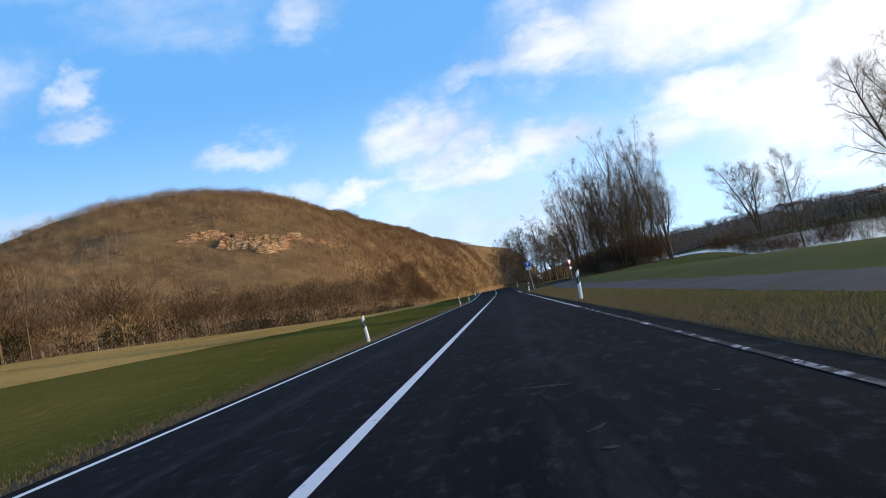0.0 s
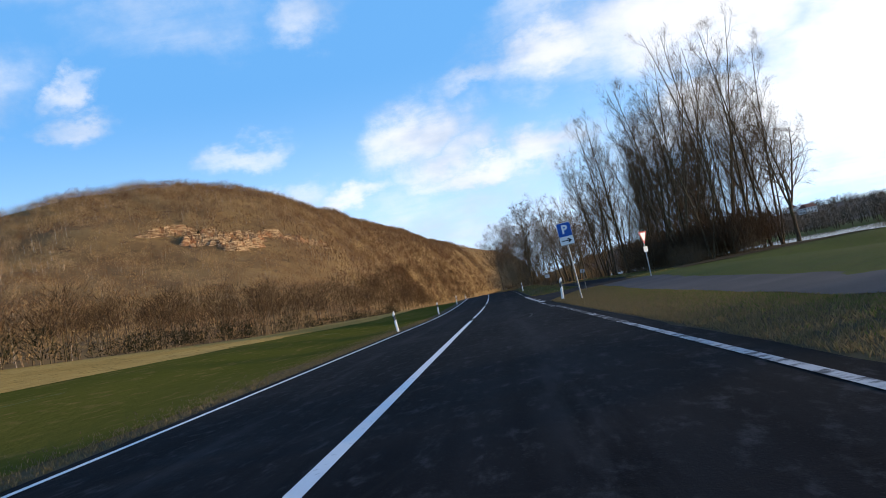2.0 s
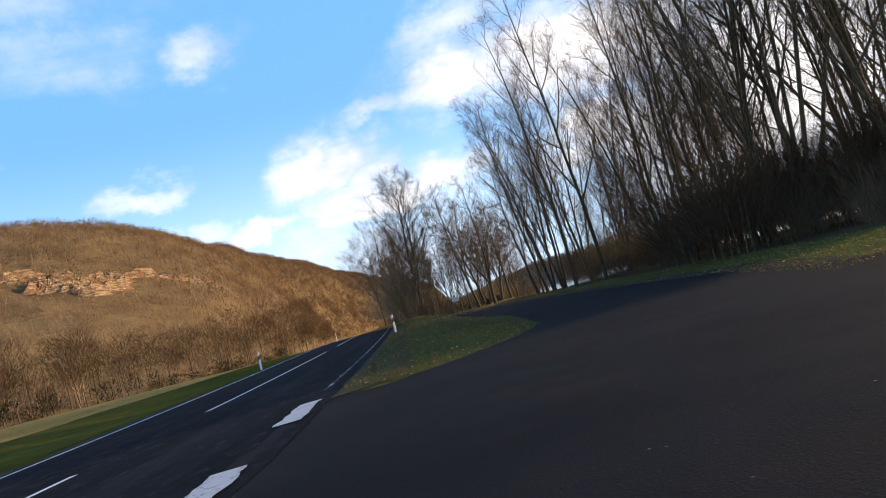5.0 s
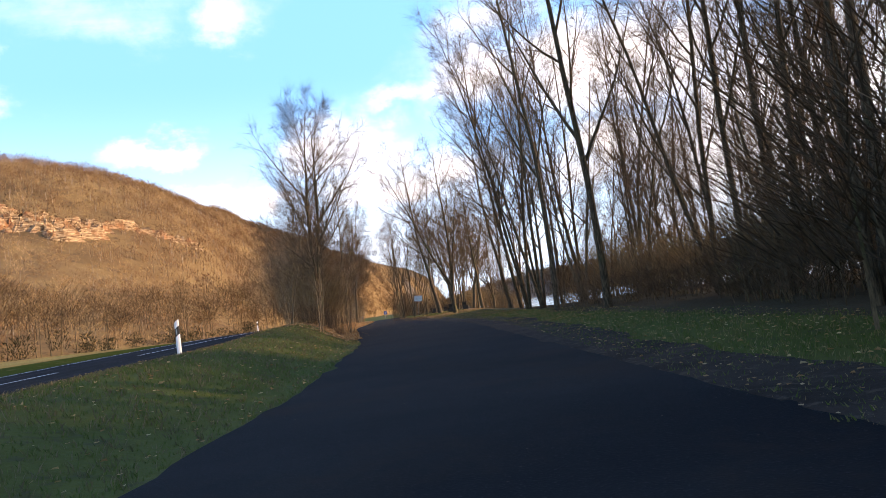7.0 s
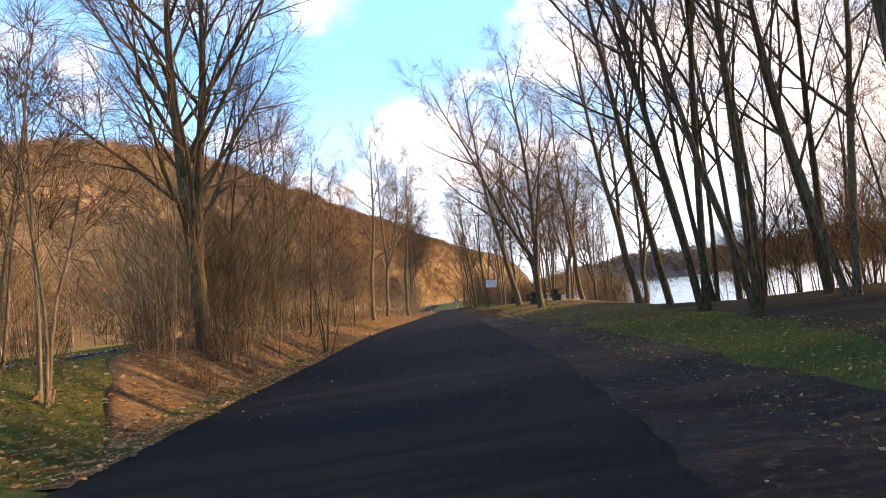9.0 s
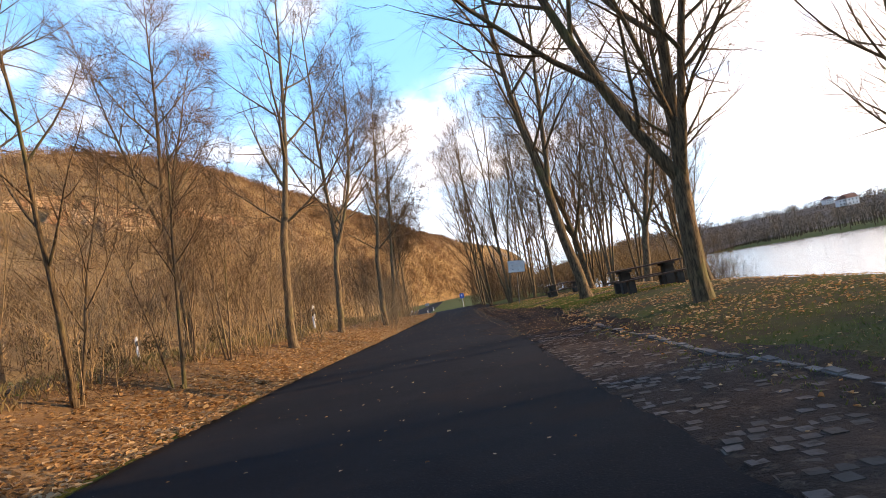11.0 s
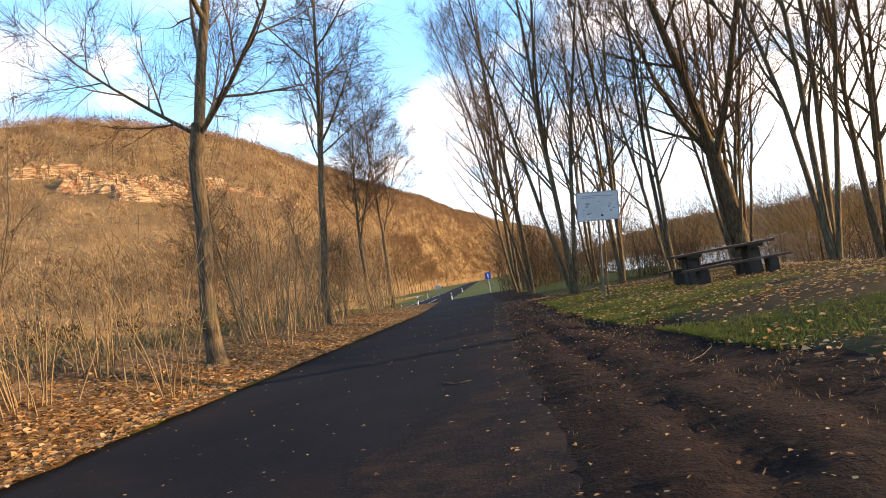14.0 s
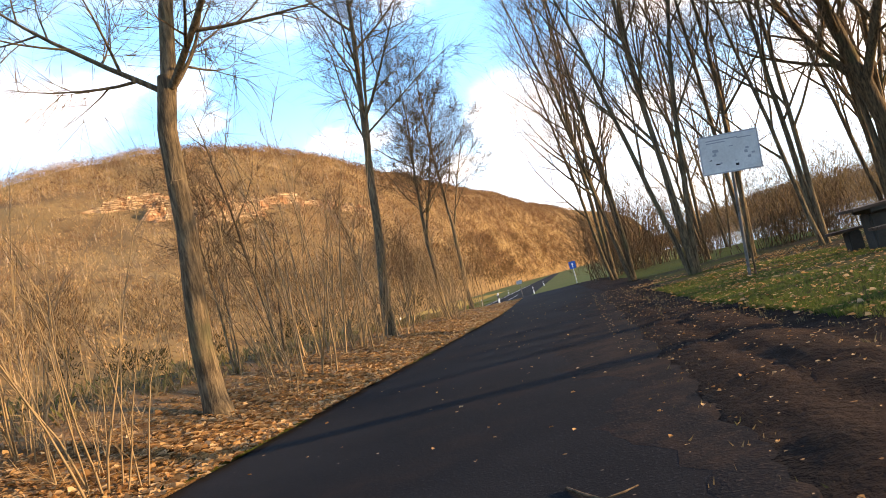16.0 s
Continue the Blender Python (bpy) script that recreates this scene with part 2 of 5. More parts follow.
def island_tint(a, b, c, patch=None):
    """Each loose piece of the mesh gets its own tone between three colours."""

    def build(n, place):
        chance = n.add("ShaderNodeNewGeometry").outputs["Random Per Island"]
        col = n.mix(n.ramp(chance, 0.0, 0.6), a, b)
        col = n.mix(n.ramp(chance, 0.6, 1.0), col, c)
        fine = n.noise(place, 30.0, 3.0, 0.6)
        col = n.mix(n.math("MULTIPLY", fine, 0.3), col, tuple(v * 0.5 for v in a))
        if patch:
            col = n.mix(n.math("MULTIPLY", n.ramp(n.noise(place, patch[0], 3.0, 0.5), 0.44, 0.58), 0.85), col, patch[1])
            col = n.mix(n.math("MULTIPLY", n.ramp(n.noise(place, patch[0] * 0.21, 3.0, 0.6), 0.48, 0.66), 0.6), col, patch[2])
        return (col,)

    return build


def rock_build(n, place):
    layers = n.noise(n.stretch(place, (0.25, 0.25, 2.2)), 0.8, 6.0, 0.65)
    broad = n.noise(place, 0.12, 4.0, 0.6)
    col = n.mix(n.ramp(layers, 0.36, 0.66), (0.13, 0.070, 0.038), (0.52, 0.37, 0.215))
    col = n.mix(n.ramp(broad, 0.45, 0.7), col, (0.31, 0.14, 0.065))
    return col, layers, 1.0, 0.8


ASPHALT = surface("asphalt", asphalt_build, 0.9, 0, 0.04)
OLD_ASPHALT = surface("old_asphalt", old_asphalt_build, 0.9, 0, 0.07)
TRACK_ASPHALT = surface("track_asphalt", two_tone((0.018, 0.019, 0.024), (0.034, 0.034, 0.039), 0.5, 40.0, 0.3, 0.006), 0.85)
PAINT = surface("road_paint", paint_build, 0.6)
BLOCK_PAINT = surface("block_road_paint", block_paint_build, 0.7)
OLD_PAINT = surface("worn_road_paint", old_paint_build, 0.7)
GRASS = surface("grass", two_tone((0.078, 0.096, 0.018), (0.115, 0.112, 0.028), 0.10, 9.0, 0.6, 0.05, (0.08, 0.07, 0.03)), 0.9, 0, 0.05)
DRY_GRASS = surface("dry_grass", two_tone((0.062, 0.050, 0.027), (0.10, 0.082, 0.042), 0.35, 14.0, 0.7, 0.05, (0.075, 0.075, 0.025)), 0.95, 0, 0.1)
MEADOW = surface("meadow", two_tone((0.074, 0.083, 0.016), (0.132, 0.116, 0.030), 0.06, 5.0, 0.5, 0.06, (0.16, 0.125, 0.040), (1, 0.35, 1)), 0.95, 0, 0.0)
STUBBLE = surface("stubble", two_tone((0.37, 0.235, 0.070), (0.50, 0.335, 0.110), 0.10, 6.0, 0.8, 0.07, (0.14, 0.105, 0.03), (1, 0.4, 1)), 0.95, 0, 0.0)
SOIL = surface("dirt", two_tone((0.018, 0.011, 0.0085), (0.040, 0.0235, 0.0155), 1.3, 16.0, 1.0, 0.07, (0.056, 0.033, 0.020)), 0.95, 0, 0.08)
SHOULDER_SOIL = surface("shoulder_soil", two_tone((0.034, 0.023, 0.0165), (0.072, 0.049, 0.035), 0.9, 20.0, 0.9, 0.05, (0.12, 0.086, 0.06)), 0.95, 0, 0.1)
LITTER = surface("leaf_litter", two_tone((0.15, 0.082, 0.034), (0.27, 0.155, 0.066), 0.8, 11.0, 0.9, 0.05, (0.36, 0.24, 0.12)), 0.9, 0, 0.1)
WOODLAND_FLOOR = surface("woodland_floor", two_tone((0.058, 0.043, 0.023), (0.10, 0.070, 0.036), 0.05, 1.6, 0.6, 0.3, (0.055, 0.04, 0.02)), 0.95, 0, 0.05)
HILL_FLOOR = surface("hill_floor", two_tone((0.17, 0.104, 0.045), (0.26, 0.172, 0.073), 0.02, 0.35, 0.6, 0.8, (0.10, 0.06, 0.03)), 0.95, 0, 0.05)
EARTH_FILM = surface("earth_film", earth_film_build, 0.95, 0, 0.06)
FADED_PAINT = surface("faded_road_paint", faded_paint_build, 0.8)
BARK = surface("bark", bark_build((0.048, 0.033, 0.019), (0.175, 0.122, 0.068), (0.095, 0.10, 0.035)), 0.9, 0, 0.15)
ALDER_BARK = surface("alder_bark", bark_build((0.036, 0.025, 0.0145), (0.14, 0.097, 0.054), (0.06, 0.06, 0.026)), 0.9, 0, 0.12)
PALE_BARK = surface("pale_bark", bark_build((0.062, 0.045, 0.027), (0.205, 0.148, 0.085), (0.12, 0.115, 0.05)), 0.9, 0, 0.15)
HAZEL = surface("hazel_bark", bark_build((0.11, 0.075, 0.045), (0.26, 0.185, 0.105), (0.15, 0.13, 0.05)), 0.85, 0, 0.15)
TWIG = surface("twig", plain((0.15, 0.095, 0.053), 3.0, 0.5), 0.9, 0, 0.1)
STEM = surface("stem", plain((0.28, 0.195, 0.105), 4.0, 0.5), 0.85, 0, 0.15)
FOREST = surface("bare_forest", island_tint((0.36, 0.219, 0.100), (0.51, 0.325, 0.154), (0.61, 0.42, 0.220), (0.10, (0.16, 0.079, 0.037), (0.52, 0.342, 0.145))), 0.95, 0, 0.02, 0.3)
# Darker forest brown: shade among the thick stems is put into the colour.
SHADED_FOOT_WOOD = surface("shaded_foot_wood", island_tint((0.075, 0.045, 0.023), (0.13, 0.078, 0.038), (0.20, 0.125, 0.058), (0.15, (0.04, 0.025, 0.013), (0.10, 0.06, 0.026))), 0.95, 0, 0.02, 0.2)
BROWN_BRUSH = surface("brown_brush", island_tint((0.13, 0.086, 0.042), (0.22, 0.145, 0.068), (0.32, 0.215, 0.10)), 0.95, 0, 0.02, 0.2)
RED_FOREST = surface("far_bare_forest", island_tint((0.17, 0.090, 0.044), (0.24, 0.135, 0.066), (0.30, 0.18, 0.095), (0.05, (0.12, 0.064, 0.034), (0.27, 0.17, 0.08))), 0.95, 0, 0.02, 0.2)
PALE_STEM = surface("pale_stem", island_tint((0.38, 0.30, 0.22), (0.50, 0.42, 0.33), (0.58, 0.50, 0.41)), 0.9, 0, 0.02)
THICKET = surface("thicket", island_tint((0.055, 0.036, 0.022), (0.095, 0.060, 0.034), (0.14, 0.088, 0.048)), 0.95, 0, 0.02, 0.15)
LAWN = surface("picnic_lawn", two_tone((0.075, 0.054, 0.029), (0.085, 0.092, 0.020), 0.42, 12.0, 0.8, 0.05, (0.10, 0.068, 0.036)), 0.95, 0, 0.05)
FOREST_STEM = surface("forest_stem", island_tint((0.16, 0.10, 0.055), (0.30, 0.21, 0.13), (0.42, 0.33, 0.24)), 0.95, 0, 0.02)
ROCK = surface("sandstone", rock_build, 0.95, 0, 0.1)
WHITE_PLASTIC = surface("white_plastic", plain((0.80, 0.80, 0.78), 9.0, 0.18), 0.5)
BLACK_PLASTIC = surface("black_plastic", plain((0.015, 0.015, 0.016), 9.0, 0.2), 0.5)
REFLECTOR = surface("reflector", plain((0.55, 0.55, 0.55), 60.0, 0.5), 0.25, 0.6)
ZINC = surface("zinc_steel", plain((0.42, 0.43, 0.44), 8.0, 0.4), 0.5, 0.7)
DULL_POLE = surface("dull_pole", two_tone((0.15, 0.135, 0.115), (0.22, 0.20, 0.175), 4.0, 30.0, 0.2, 0.003, (0.10, 0.075, 0.05)), 0.7, 0, 0.2)
SIGN_BLUE = surface("sign_blue", plain((0.012, 0.10, 0.42), 4.0, 0.12), 0.4)
SIGN_WHITE = surface("sign_white", plain((0.82, 0.82, 0.80), 4.0, 0.15), 0.45)
BOARD_WHITE = surface("weathered_board", two_tone((0.66, 0.65, 0.60), (0.78, 0.77, 0.72), 3.0, 25.0, 0.1, 0.003), 0.6)
SIGN_RED = surface("sign_red", plain((0.55, 0.03, 0.025), 4.0, 0.15), 0.45)
SIGN_GREY = surface("sign_grey", plain((0.34, 0.35, 0.36), 6.0, 0.2), 0.5, 0.5)
CONCRETE = surface("concrete", two_tone((0.045, 0.038, 0.031), (0.078, 0.068, 0.055), 2.0, 30.0, 0.5, 0.01, (0.05, 0.05, 0.032)), 0.9)
KERB = surface("kerb_stone", two_tone((0.16, 0.14, 0.12), (0.26, 0.235, 0.205), 2.5, 30.0, 0.5, 0.01, (0.09, 0.07, 0.05)), 0.9, 0, 0.1)
PAVER = surface("paver", two_tone((0.095, 0.074, 0.057), (0.17, 0.138, 0.112), 2.5, 30.0, 0.5, 0.01, (0.055, 0.04, 0.03)), 0.95, 0, 0.1)
TABLE_WOOD = surface("table_wood", two_tone((0.075, 0.045, 0.028), (0.14, 0.088, 0.055), 3.0, 22.0, 0.5, 0.01, None, (1, 6, 6)), 0.75)
LEAF = surface("fallen_leaf", island_tint((0.29, 0.145, 0.055), (0.46, 0.275, 0.118), (0.57, 0.405, 0.22)), 0.8, 0, 0.2, 0.35)
BLADE = surface("grass_blade", island_tint((0.065, 0.10, 0.02), (0.11, 0.14, 0.034), (0.17, 0.155, 0.065)), 0.8, 0, 0.1, 0.4)
DRY_BLADE = surface("dry_blade", island_tint((0.135, 0.105, 0.058), (0.21, 0.165, 0.095), (0.105, 0.105, 0.042)), 0.9, 0, 0.05, 0.4)
STRAW = surface("straw", island_tint((0.20, 0.14, 0.06), (0.32, 0.235, 0.12), (0.13, 0.13, 0.04)), 0.9, 0, 0.05, 0.4)
IVY = surface("dark_bush", island_tint((0.024, 0.024, 0.011), (0.040, 0.036, 0.016), (0.075, 0.055, 0.027)), 0.9, 0, 0.05)
# The blue-grey is atmospheric haze painted into the base colour.
HAZED_FAR_HILL = surface("hazed_far_hill", two_tone((0.055, 0.065, 0.075), (0.085, 0.095, 0.10), 0.006, 0.05, 0.2, 1.0), 1.0, 0, 0.0)
# Grey-browns lightened to carry distance haze in the colour itself.
HAZED_FAR_WOOD = surface("hazed_far_wood", island_tint((0.15, 0.115, 0.085), (0.23, 0.17, 0.115), (0.10, 0.085, 0.07)), 0.95, 0, 0.02)
CONIFER = surface("conifer", island_tint((0.015, 0.024, 0.016), (0.025, 0.035, 0.022), (0.04, 0.045, 0.03)), 0.95, 0, 0.02)
# Woodland browns paled towards blue-grey: haze put into the colour.
HAZED_WOODED_FAR = surface("hazed_far_woodland", two_tone((0.15, 0.125, 0.10), (0.21, 0.165, 0.125), 0.012, 0.10, 0.5, 1.0, (0.075, 0.065, 0.055)), 1.0, 0, 0.0)
ROOF = surface("roof_tiles", plain((0.16, 0.075, 0.05), 2.0, 0.4), 0.8)
RENDER_WHITE = surface("house_render", plain((0.62, 0.60, 0.56), 1.0, 0.2), 0.85)
WINDOW_DARK = surface("window_glass", plain((0.03, 0.035, 0.04), 1.0, 0.2), 0.1, 0, 0.6)


def water_build(n, place):
    waves = n.noise(n.stretch(place, (0.35, 1.0, 1.0)), 0.55, 6.0, 0.6)
    return n.mix(waves, (0.03, 0.04, 0.04), (0.06, 0.07, 0.065)), waves, 0.35, 0.25


WATER = surface("river_water", water_build, 0.12, 0, 0.9)

# ---- the lie of the land ----


def between(a, b, v):
    v = min(1.0, max(0.0, (v - a) / (b - a)))
    return v * v * (3 - 2 * v)


def along(table, v):
    if v <= table[0][0]:
        return table[0][1]
    for (a, p), (b, q) in zip(table, table[1:]):
        if v <= b:
            return p + (q - p) * (v - a) / (b - a)
    return table[-1][1]


def road_x(y):
    """The main road's centre line: straight, then bending gently to the left."""
    d = max(0.0, min(y, 260) - 110)
    far = max(0.0, y - 260)
    return -2.5e-4 * d * d - 0.075 * far


def road_z(y):
    return 0.9 * between(90, 172, y) - 1.5 * between(185, 245, y) - 0.9 * between(215, 290, y)


LAY_LEFT = [(84, 3.1), (103.8, 3.2), (104.6, 4.4), (105.6, 5.7), (107.2, 7.0), (109.5, 7.8), (113.5, 8.15), (117, 8.35), (121, 8.62), (126, 8.58), (134, 8.5), (141, 7.8), (148, 7.25), (160, 6.2), (168, 5.8), (178, 5.75), (190, 5.5), (203, 5.3), (215, 4.4), (230, 2.2), (243, 0.2), (250, -1.0), (262, -2.4)]
LAY_RIGHT = [(84, 3.6), (87, 4.2), (90, 4.9), (94, 6.0), (96, 7.6), (98, 9.8), (102, 11.0), (109, 11.9), (115, 12.2), (137, 12.5), (143, 12.4), (152, 11.7), (163, 10.8), (176, 10.2), (186, 9.4), (196, 8.8), (203, 8.4), (214, 7.2), (228, 4.9), (243, 2.2), (262, -1.4)]
TRACK_LEFT = [(-90, 5.3), (60, 5.6), (75, 6.2), (88, 7.2), (97, 7.8)]
TRACK_RIGHT = [(-90, 6.9), (60, 7.3), (75, 8.3), (88, 9.7), (98, 10.4)]
DIRT_OUT = [(98, 10.0), (109, 12.3), (120, 12.9), (137, 13.8), (145, 13.6), (152, 13.2), (163, 12.2), (172, 11.8), (178, 12.2), (184, 11.6), (192, 10.3), (203, 9.4), (214, 8.2), (228, 5.8)]
RIDGE = [(-100, -330), (300, -325), (480, -318), (548, -264), (667, -231), (790, -210), (1000, -185), (1164, -165), (1843, -115), (2600, 20)]
RIDGE_TOP = [(-300, 6), (0, 8), (200, 28), (300, 50), (405, 86), (470, 109), (500, 120), (530, 130), (570, 135), (620, 136), (1200, 135), (1500, 139), (1900, 144), (2600, 144)]
FOOT = [(-300, -90), (60, -64), (120, -58), (185, -70), (225, -62), (310, -50), (520, -56), (900, -84), (1500, -40), (2600, 160)]


def softened(table):
    """The table's line with its corners rounded off, as a function."""
    fine = [sum(along(table, y + d) for d in (-60, -40, -20, 0, 20, 40, 60)) / 7 for y in range(-800, 3810, 10)]

    def at(y):
        k = min(len(fine) - 2, max(0, int((y + 800) / 10)))
        t = (y + 800) / 10 - k
        return fine[k] + (fine[k + 1] - fine[k]) * t

    return at


foot_x, ridge_x, ridge_top = softened(FOOT), softened(RIDGE), softened(RIDGE_TOP)


def hill_z(x, y):
    foot, ridge, top = foot_x(y), ridge_x(y), ridge_top(y)
    if x >= foot:
        return 0.0
    u = (foot - x) / (foot - ridge)
    body = min(u, 1.0)
    shape = math.sin(body * math.pi / 2) ** 0.95
    if u > 1:
        shape = max(0.2, 1.0 - 0.5 * (u - 1))
    bumps = noise.noise((x * 0.012, y * 0.012, 3)) * 9 + noise.noise((x * 0.035, y * 0.035, 7)) * 3
    return top * shape + bumps * between(0, 0.35, u) * (1 - 0.5 * between(0.8, 1.0, u))


def ground_z(x, y):
    s, zr = x - road_x(y), road_z(y)
    left, right = along(LAY_LEFT, y), along(LAY_RIGHT, y)
    if x < foot_x(y) - 1:
        z = zr + 1.5 + 1.8 * (1 - between(95, 165, y)) + hill_z(x, y)
        return z
    if abs(s) <= 3.7:
        z = zr
    elif s < 0:
        out = -s - 3.7
        slope = 0.028 + 0.053 * (1 - between(95, 165, y))
        z = zr - 0.25 * between(0, 2.5, out) * between(90, 130, y) + slope * min(out, 60) * between(0, 8, out)
    else:
        edge = 3.7
        if 84 < y < 262 and x > left - 0.3:
            if x < right + 0.5:
                mix = between(206, 232, y) if y > 200 else 0.0
                z = zr * mix
            else:
                z = zr * (between(206, 232, y) if y > 200 else 0.0)
        elif 84 < y < 262:
            gap = max(0.4, left - 0.3 - (road_x(y) + edge))
            t = (s - edge) / gap
            low = zr * (between(206, 232, y) if y > 200 else 0.0)
            z = zr + (low - zr) * min(1, max(0, t))
            z += (0.27 * between(105, 111, y) + 0.14 * between(115, 122, y) + 0.16 * between(129, 137, y)) * (1 - between(150, 160, y)) * math.sin(math.pi * min(1, max(0, t))) ** 1.5
        else:
            z = zr
        lawn = 0.22 * between(0.8, 4.5, x - right) * between(150, 172, y) * (1 - between(186, 196, y)) if y > 98 else (0.1 * between(7.5, 10, x) - 1.25 * between(10.5, 27, x)) * (1 - between(90, 98, y))
        lawn -= 0.9 * between(15.5, 20.5, x) * between(150, 172, y) * (1 - between(330, 400, y))
        inland = 25 + 2 * between(70, 110, y) - 8 * between(150, 172, y) * (1 - between(330, 400, y))
        bank = between(0, 9 + 6 * (1 - between(90, 150, y)), x - inland)
        z += lawn - bank * (3.4 + lawn + zr)
    d = abs(s)
    if d > 4.2:
        z += 0.05 * noise.noise((x * 0.5, y * 0.5, 1)) * between(4.2, 7, d) * (1 if x > right + 0.6 or x < left - 0.6 else 0)
    if y > 650 and x > 10:
        z += (22 + 9 * noise.noise((x * 0.006, y * 0.006, 4))) * between(650, 1000, y) * between(10, 140, x)
    if x > 140:
        z += 3.5 * between(140, 185, x) + 55 * between(450, 1500, x) * (0.7 + 0.5 * noise.noise((x * 0.0016, y * 0.0016, 9)))
    return z


def part(name, mesh_of, material, parent=None, label=""):
    """One mesh object from a bmesh or from (vertices, faces); a child of parent where one is given."""
    data = bpy.data.meshes.new(name)
    if isinstance(mesh_of, tuple):
        data.from_pydata(mesh_of[0], [], mesh_of[1])
    else:
        mesh_of.to_mesh(data)
        mesh_of.free()
    data.materials.append(material)
    ob = new(name, data)
    if parent is not None:
        ob.parent = parent
    if label:
        ob["label"] = label
    return ob


def smooth(ob):
    ob.data.polygons.foreach_set("use_smooth", [True] * len(ob.data.polygons))
    return ob


def spread(a, b, step):
    count = max(1, round((b - a) / step))
    return [a + (b - a) * k / count for k in range(count)]


def sheet(xs, ys, height):
    verts = [(x, y, height(x, y)) for y in ys for x in xs]
    w = len(xs)
    faces = [(j * w + i, j * w + i + 1, (j + 1) * w + i + 1, (j + 1) * w + i) for j in range(len(ys) - 1) for i in range(w - 1)]
    return verts, faces


def on_road(x, y):
    """Whether a place lies under a paved strip, with a little room to spare."""
    if abs(x - road_x(y)) < 3.0:
        return True
    if 85 < y < 260 and along(LAY_LEFT, y) + 0.6 < x < along(LAY_RIGHT, y) - 0.6:
        return True
    return y < 97 and along(TRACK_LEFT, y) + 0.6 < x < along(TRACK_RIGHT, y) - 0.6


def strip(name, left, right, ys, lift, material, parts=6, ragged=0.0, parent=None, label="", relief=None, tuck=0.0):
    """A strip of ground between two lines, laid on the land; its edges wander by ragged metres."""
    verts, faces = [], []
    for y in ys:
        a, b = left(y), right(y)
        a += ragged * (noise.noise((y * 0.9, 1.3, a)) + 0.6 * noise.noise((y * 3.1, 4.1, a)) + 0.45 * noise.noise((y * 11.0, 9.1, a)))
        b += ragged * (noise.noise((y * 0.9, 7.7, b)) + 0.6 * noise.noise((y * 3.1, 2.2, b)) + 0.45 * noise.noise((y * 11.0, 5.2, b)))
        for k in range(parts + 1):
            x = a + (b - a) * k / parts
            verts.append((x, y, ground_z(x, y) + lift + (relief(x, y) if relief else 0) - (tuck if k in (0, parts) else 0)))
    w = parts + 1
    for j in range(len(ys) - 1):
        for i in range(parts):
            faces.append((j * w + i, j * w + i + 1, (j + 1) * w + i + 1, (j + 1) * w + i))
    return smooth(part(name, (verts, faces), material, parent, label))


xs = spread(-1800, -420, 120) + spread(-420, -60, 12) + spread(-60, -14, 4) + spread(-14, -4, 1.0) + spread(-4, 24, 0.5) + spread(24, 60, 2) + spread(60, 170, 8) + spread(170, 1000, 60) + spread(1000, 2600, 200) + [2600]
ys = spread(-700, -40, 60) + spread(-40, 90, 2.0) + spread(90, 230, 1.0) + spread(230, 300, 2.5) + spread(300, 640, 9) + spread(640, 1300, 30) + spread(1300, 3600, 150) + [3600]
ground = smooth(part("ground", sheet(xs, ys, lambda x, y: -5.0 if x < foot_x(y) + 0.5 else ground_z(x, y) - (0.06 if on_road(x, y) else 0.16 if 101 < y < 227 and along(LAY_RIGHT, y) < x < along(DIRT_OUT, y) - 0.45 else 0.20 if 153 < y < 205 and along(LAY_RIGHT, y) < x < 20 else 0.0)), GRASS))
tagged(ground, "short winter grass over the valley floor", "ground", kind="structure")

fine_ys = spread(-80, 300, 0.8) + spread(300, 900, 6) + [900]
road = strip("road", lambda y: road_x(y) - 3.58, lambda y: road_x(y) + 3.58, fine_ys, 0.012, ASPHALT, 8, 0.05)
tagged(road, "dark asphalt country road with two lanes", "road", kind="structure")
lay_ys = spread(84, 262, 0.4) + [262]
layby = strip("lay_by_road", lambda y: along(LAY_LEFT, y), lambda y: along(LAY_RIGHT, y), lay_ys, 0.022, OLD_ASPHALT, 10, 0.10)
tagged(layby, "narrow dark asphalt lay-by with worn edges", "road", kind="structure")
track = strip("farm_track", lambda y: along(TRACK_LEFT, y), lambda y: along(TRACK_RIGHT, y), spread(-80, 98, 0.8) + [98.6], 0.016, TRACK_ASPHALT, 4, 0.08)
tagged(track, "grey paved farm track beside the road", "track", kind="structure")


def MEADOW_EDGE(y):
    return 20.5 - 0.07 * max(-20, min(y, 115))


meadow = strip("meadow", lambda y: road_x(y) - MEADOW_EDGE(y), lambda y: road_x(y) - 4.35, spread(-80, 330, 2) + [330], 0.02, MEADOW, 8, 0.5)
tagged(meadow, "bright green meadow strip along the road", "meadow", kind="structure")
field = strip("stubble_field", lambda y: foot_x(y) + 4, lambda y: road_x(y) - MEADOW_EDGE(y) + 0.3, spread(-80, 420, 4) + [420], 0.03, STUBBLE, 14, 0.6)
tagged(field, "tan stubble field at the foot of the hill", "field", kind="structure")
verge_left = strip("verge_left", lambda y: road_x(y) - 4.6, lambda y: road_x(y) - 3.5, fine_ys, 0.008, DRY_GRASS, 5, 0.22)
tagged(verge_left, "dry brownish grass verge", "verge", kind="structure")
verge_right = strip("verge_right", lambda y: road_x(y) + 3.5, lambda y: min(along(TRACK_LEFT, y) - 0.5, along(LAY_RIGHT, y) + 20), spread(-80, 84, 0.8) + [84], 0.008, DRY_GRASS, 6, 0.15)
tagged(verge_right, "tall dry tan grass verge", "verge", kind="structure")
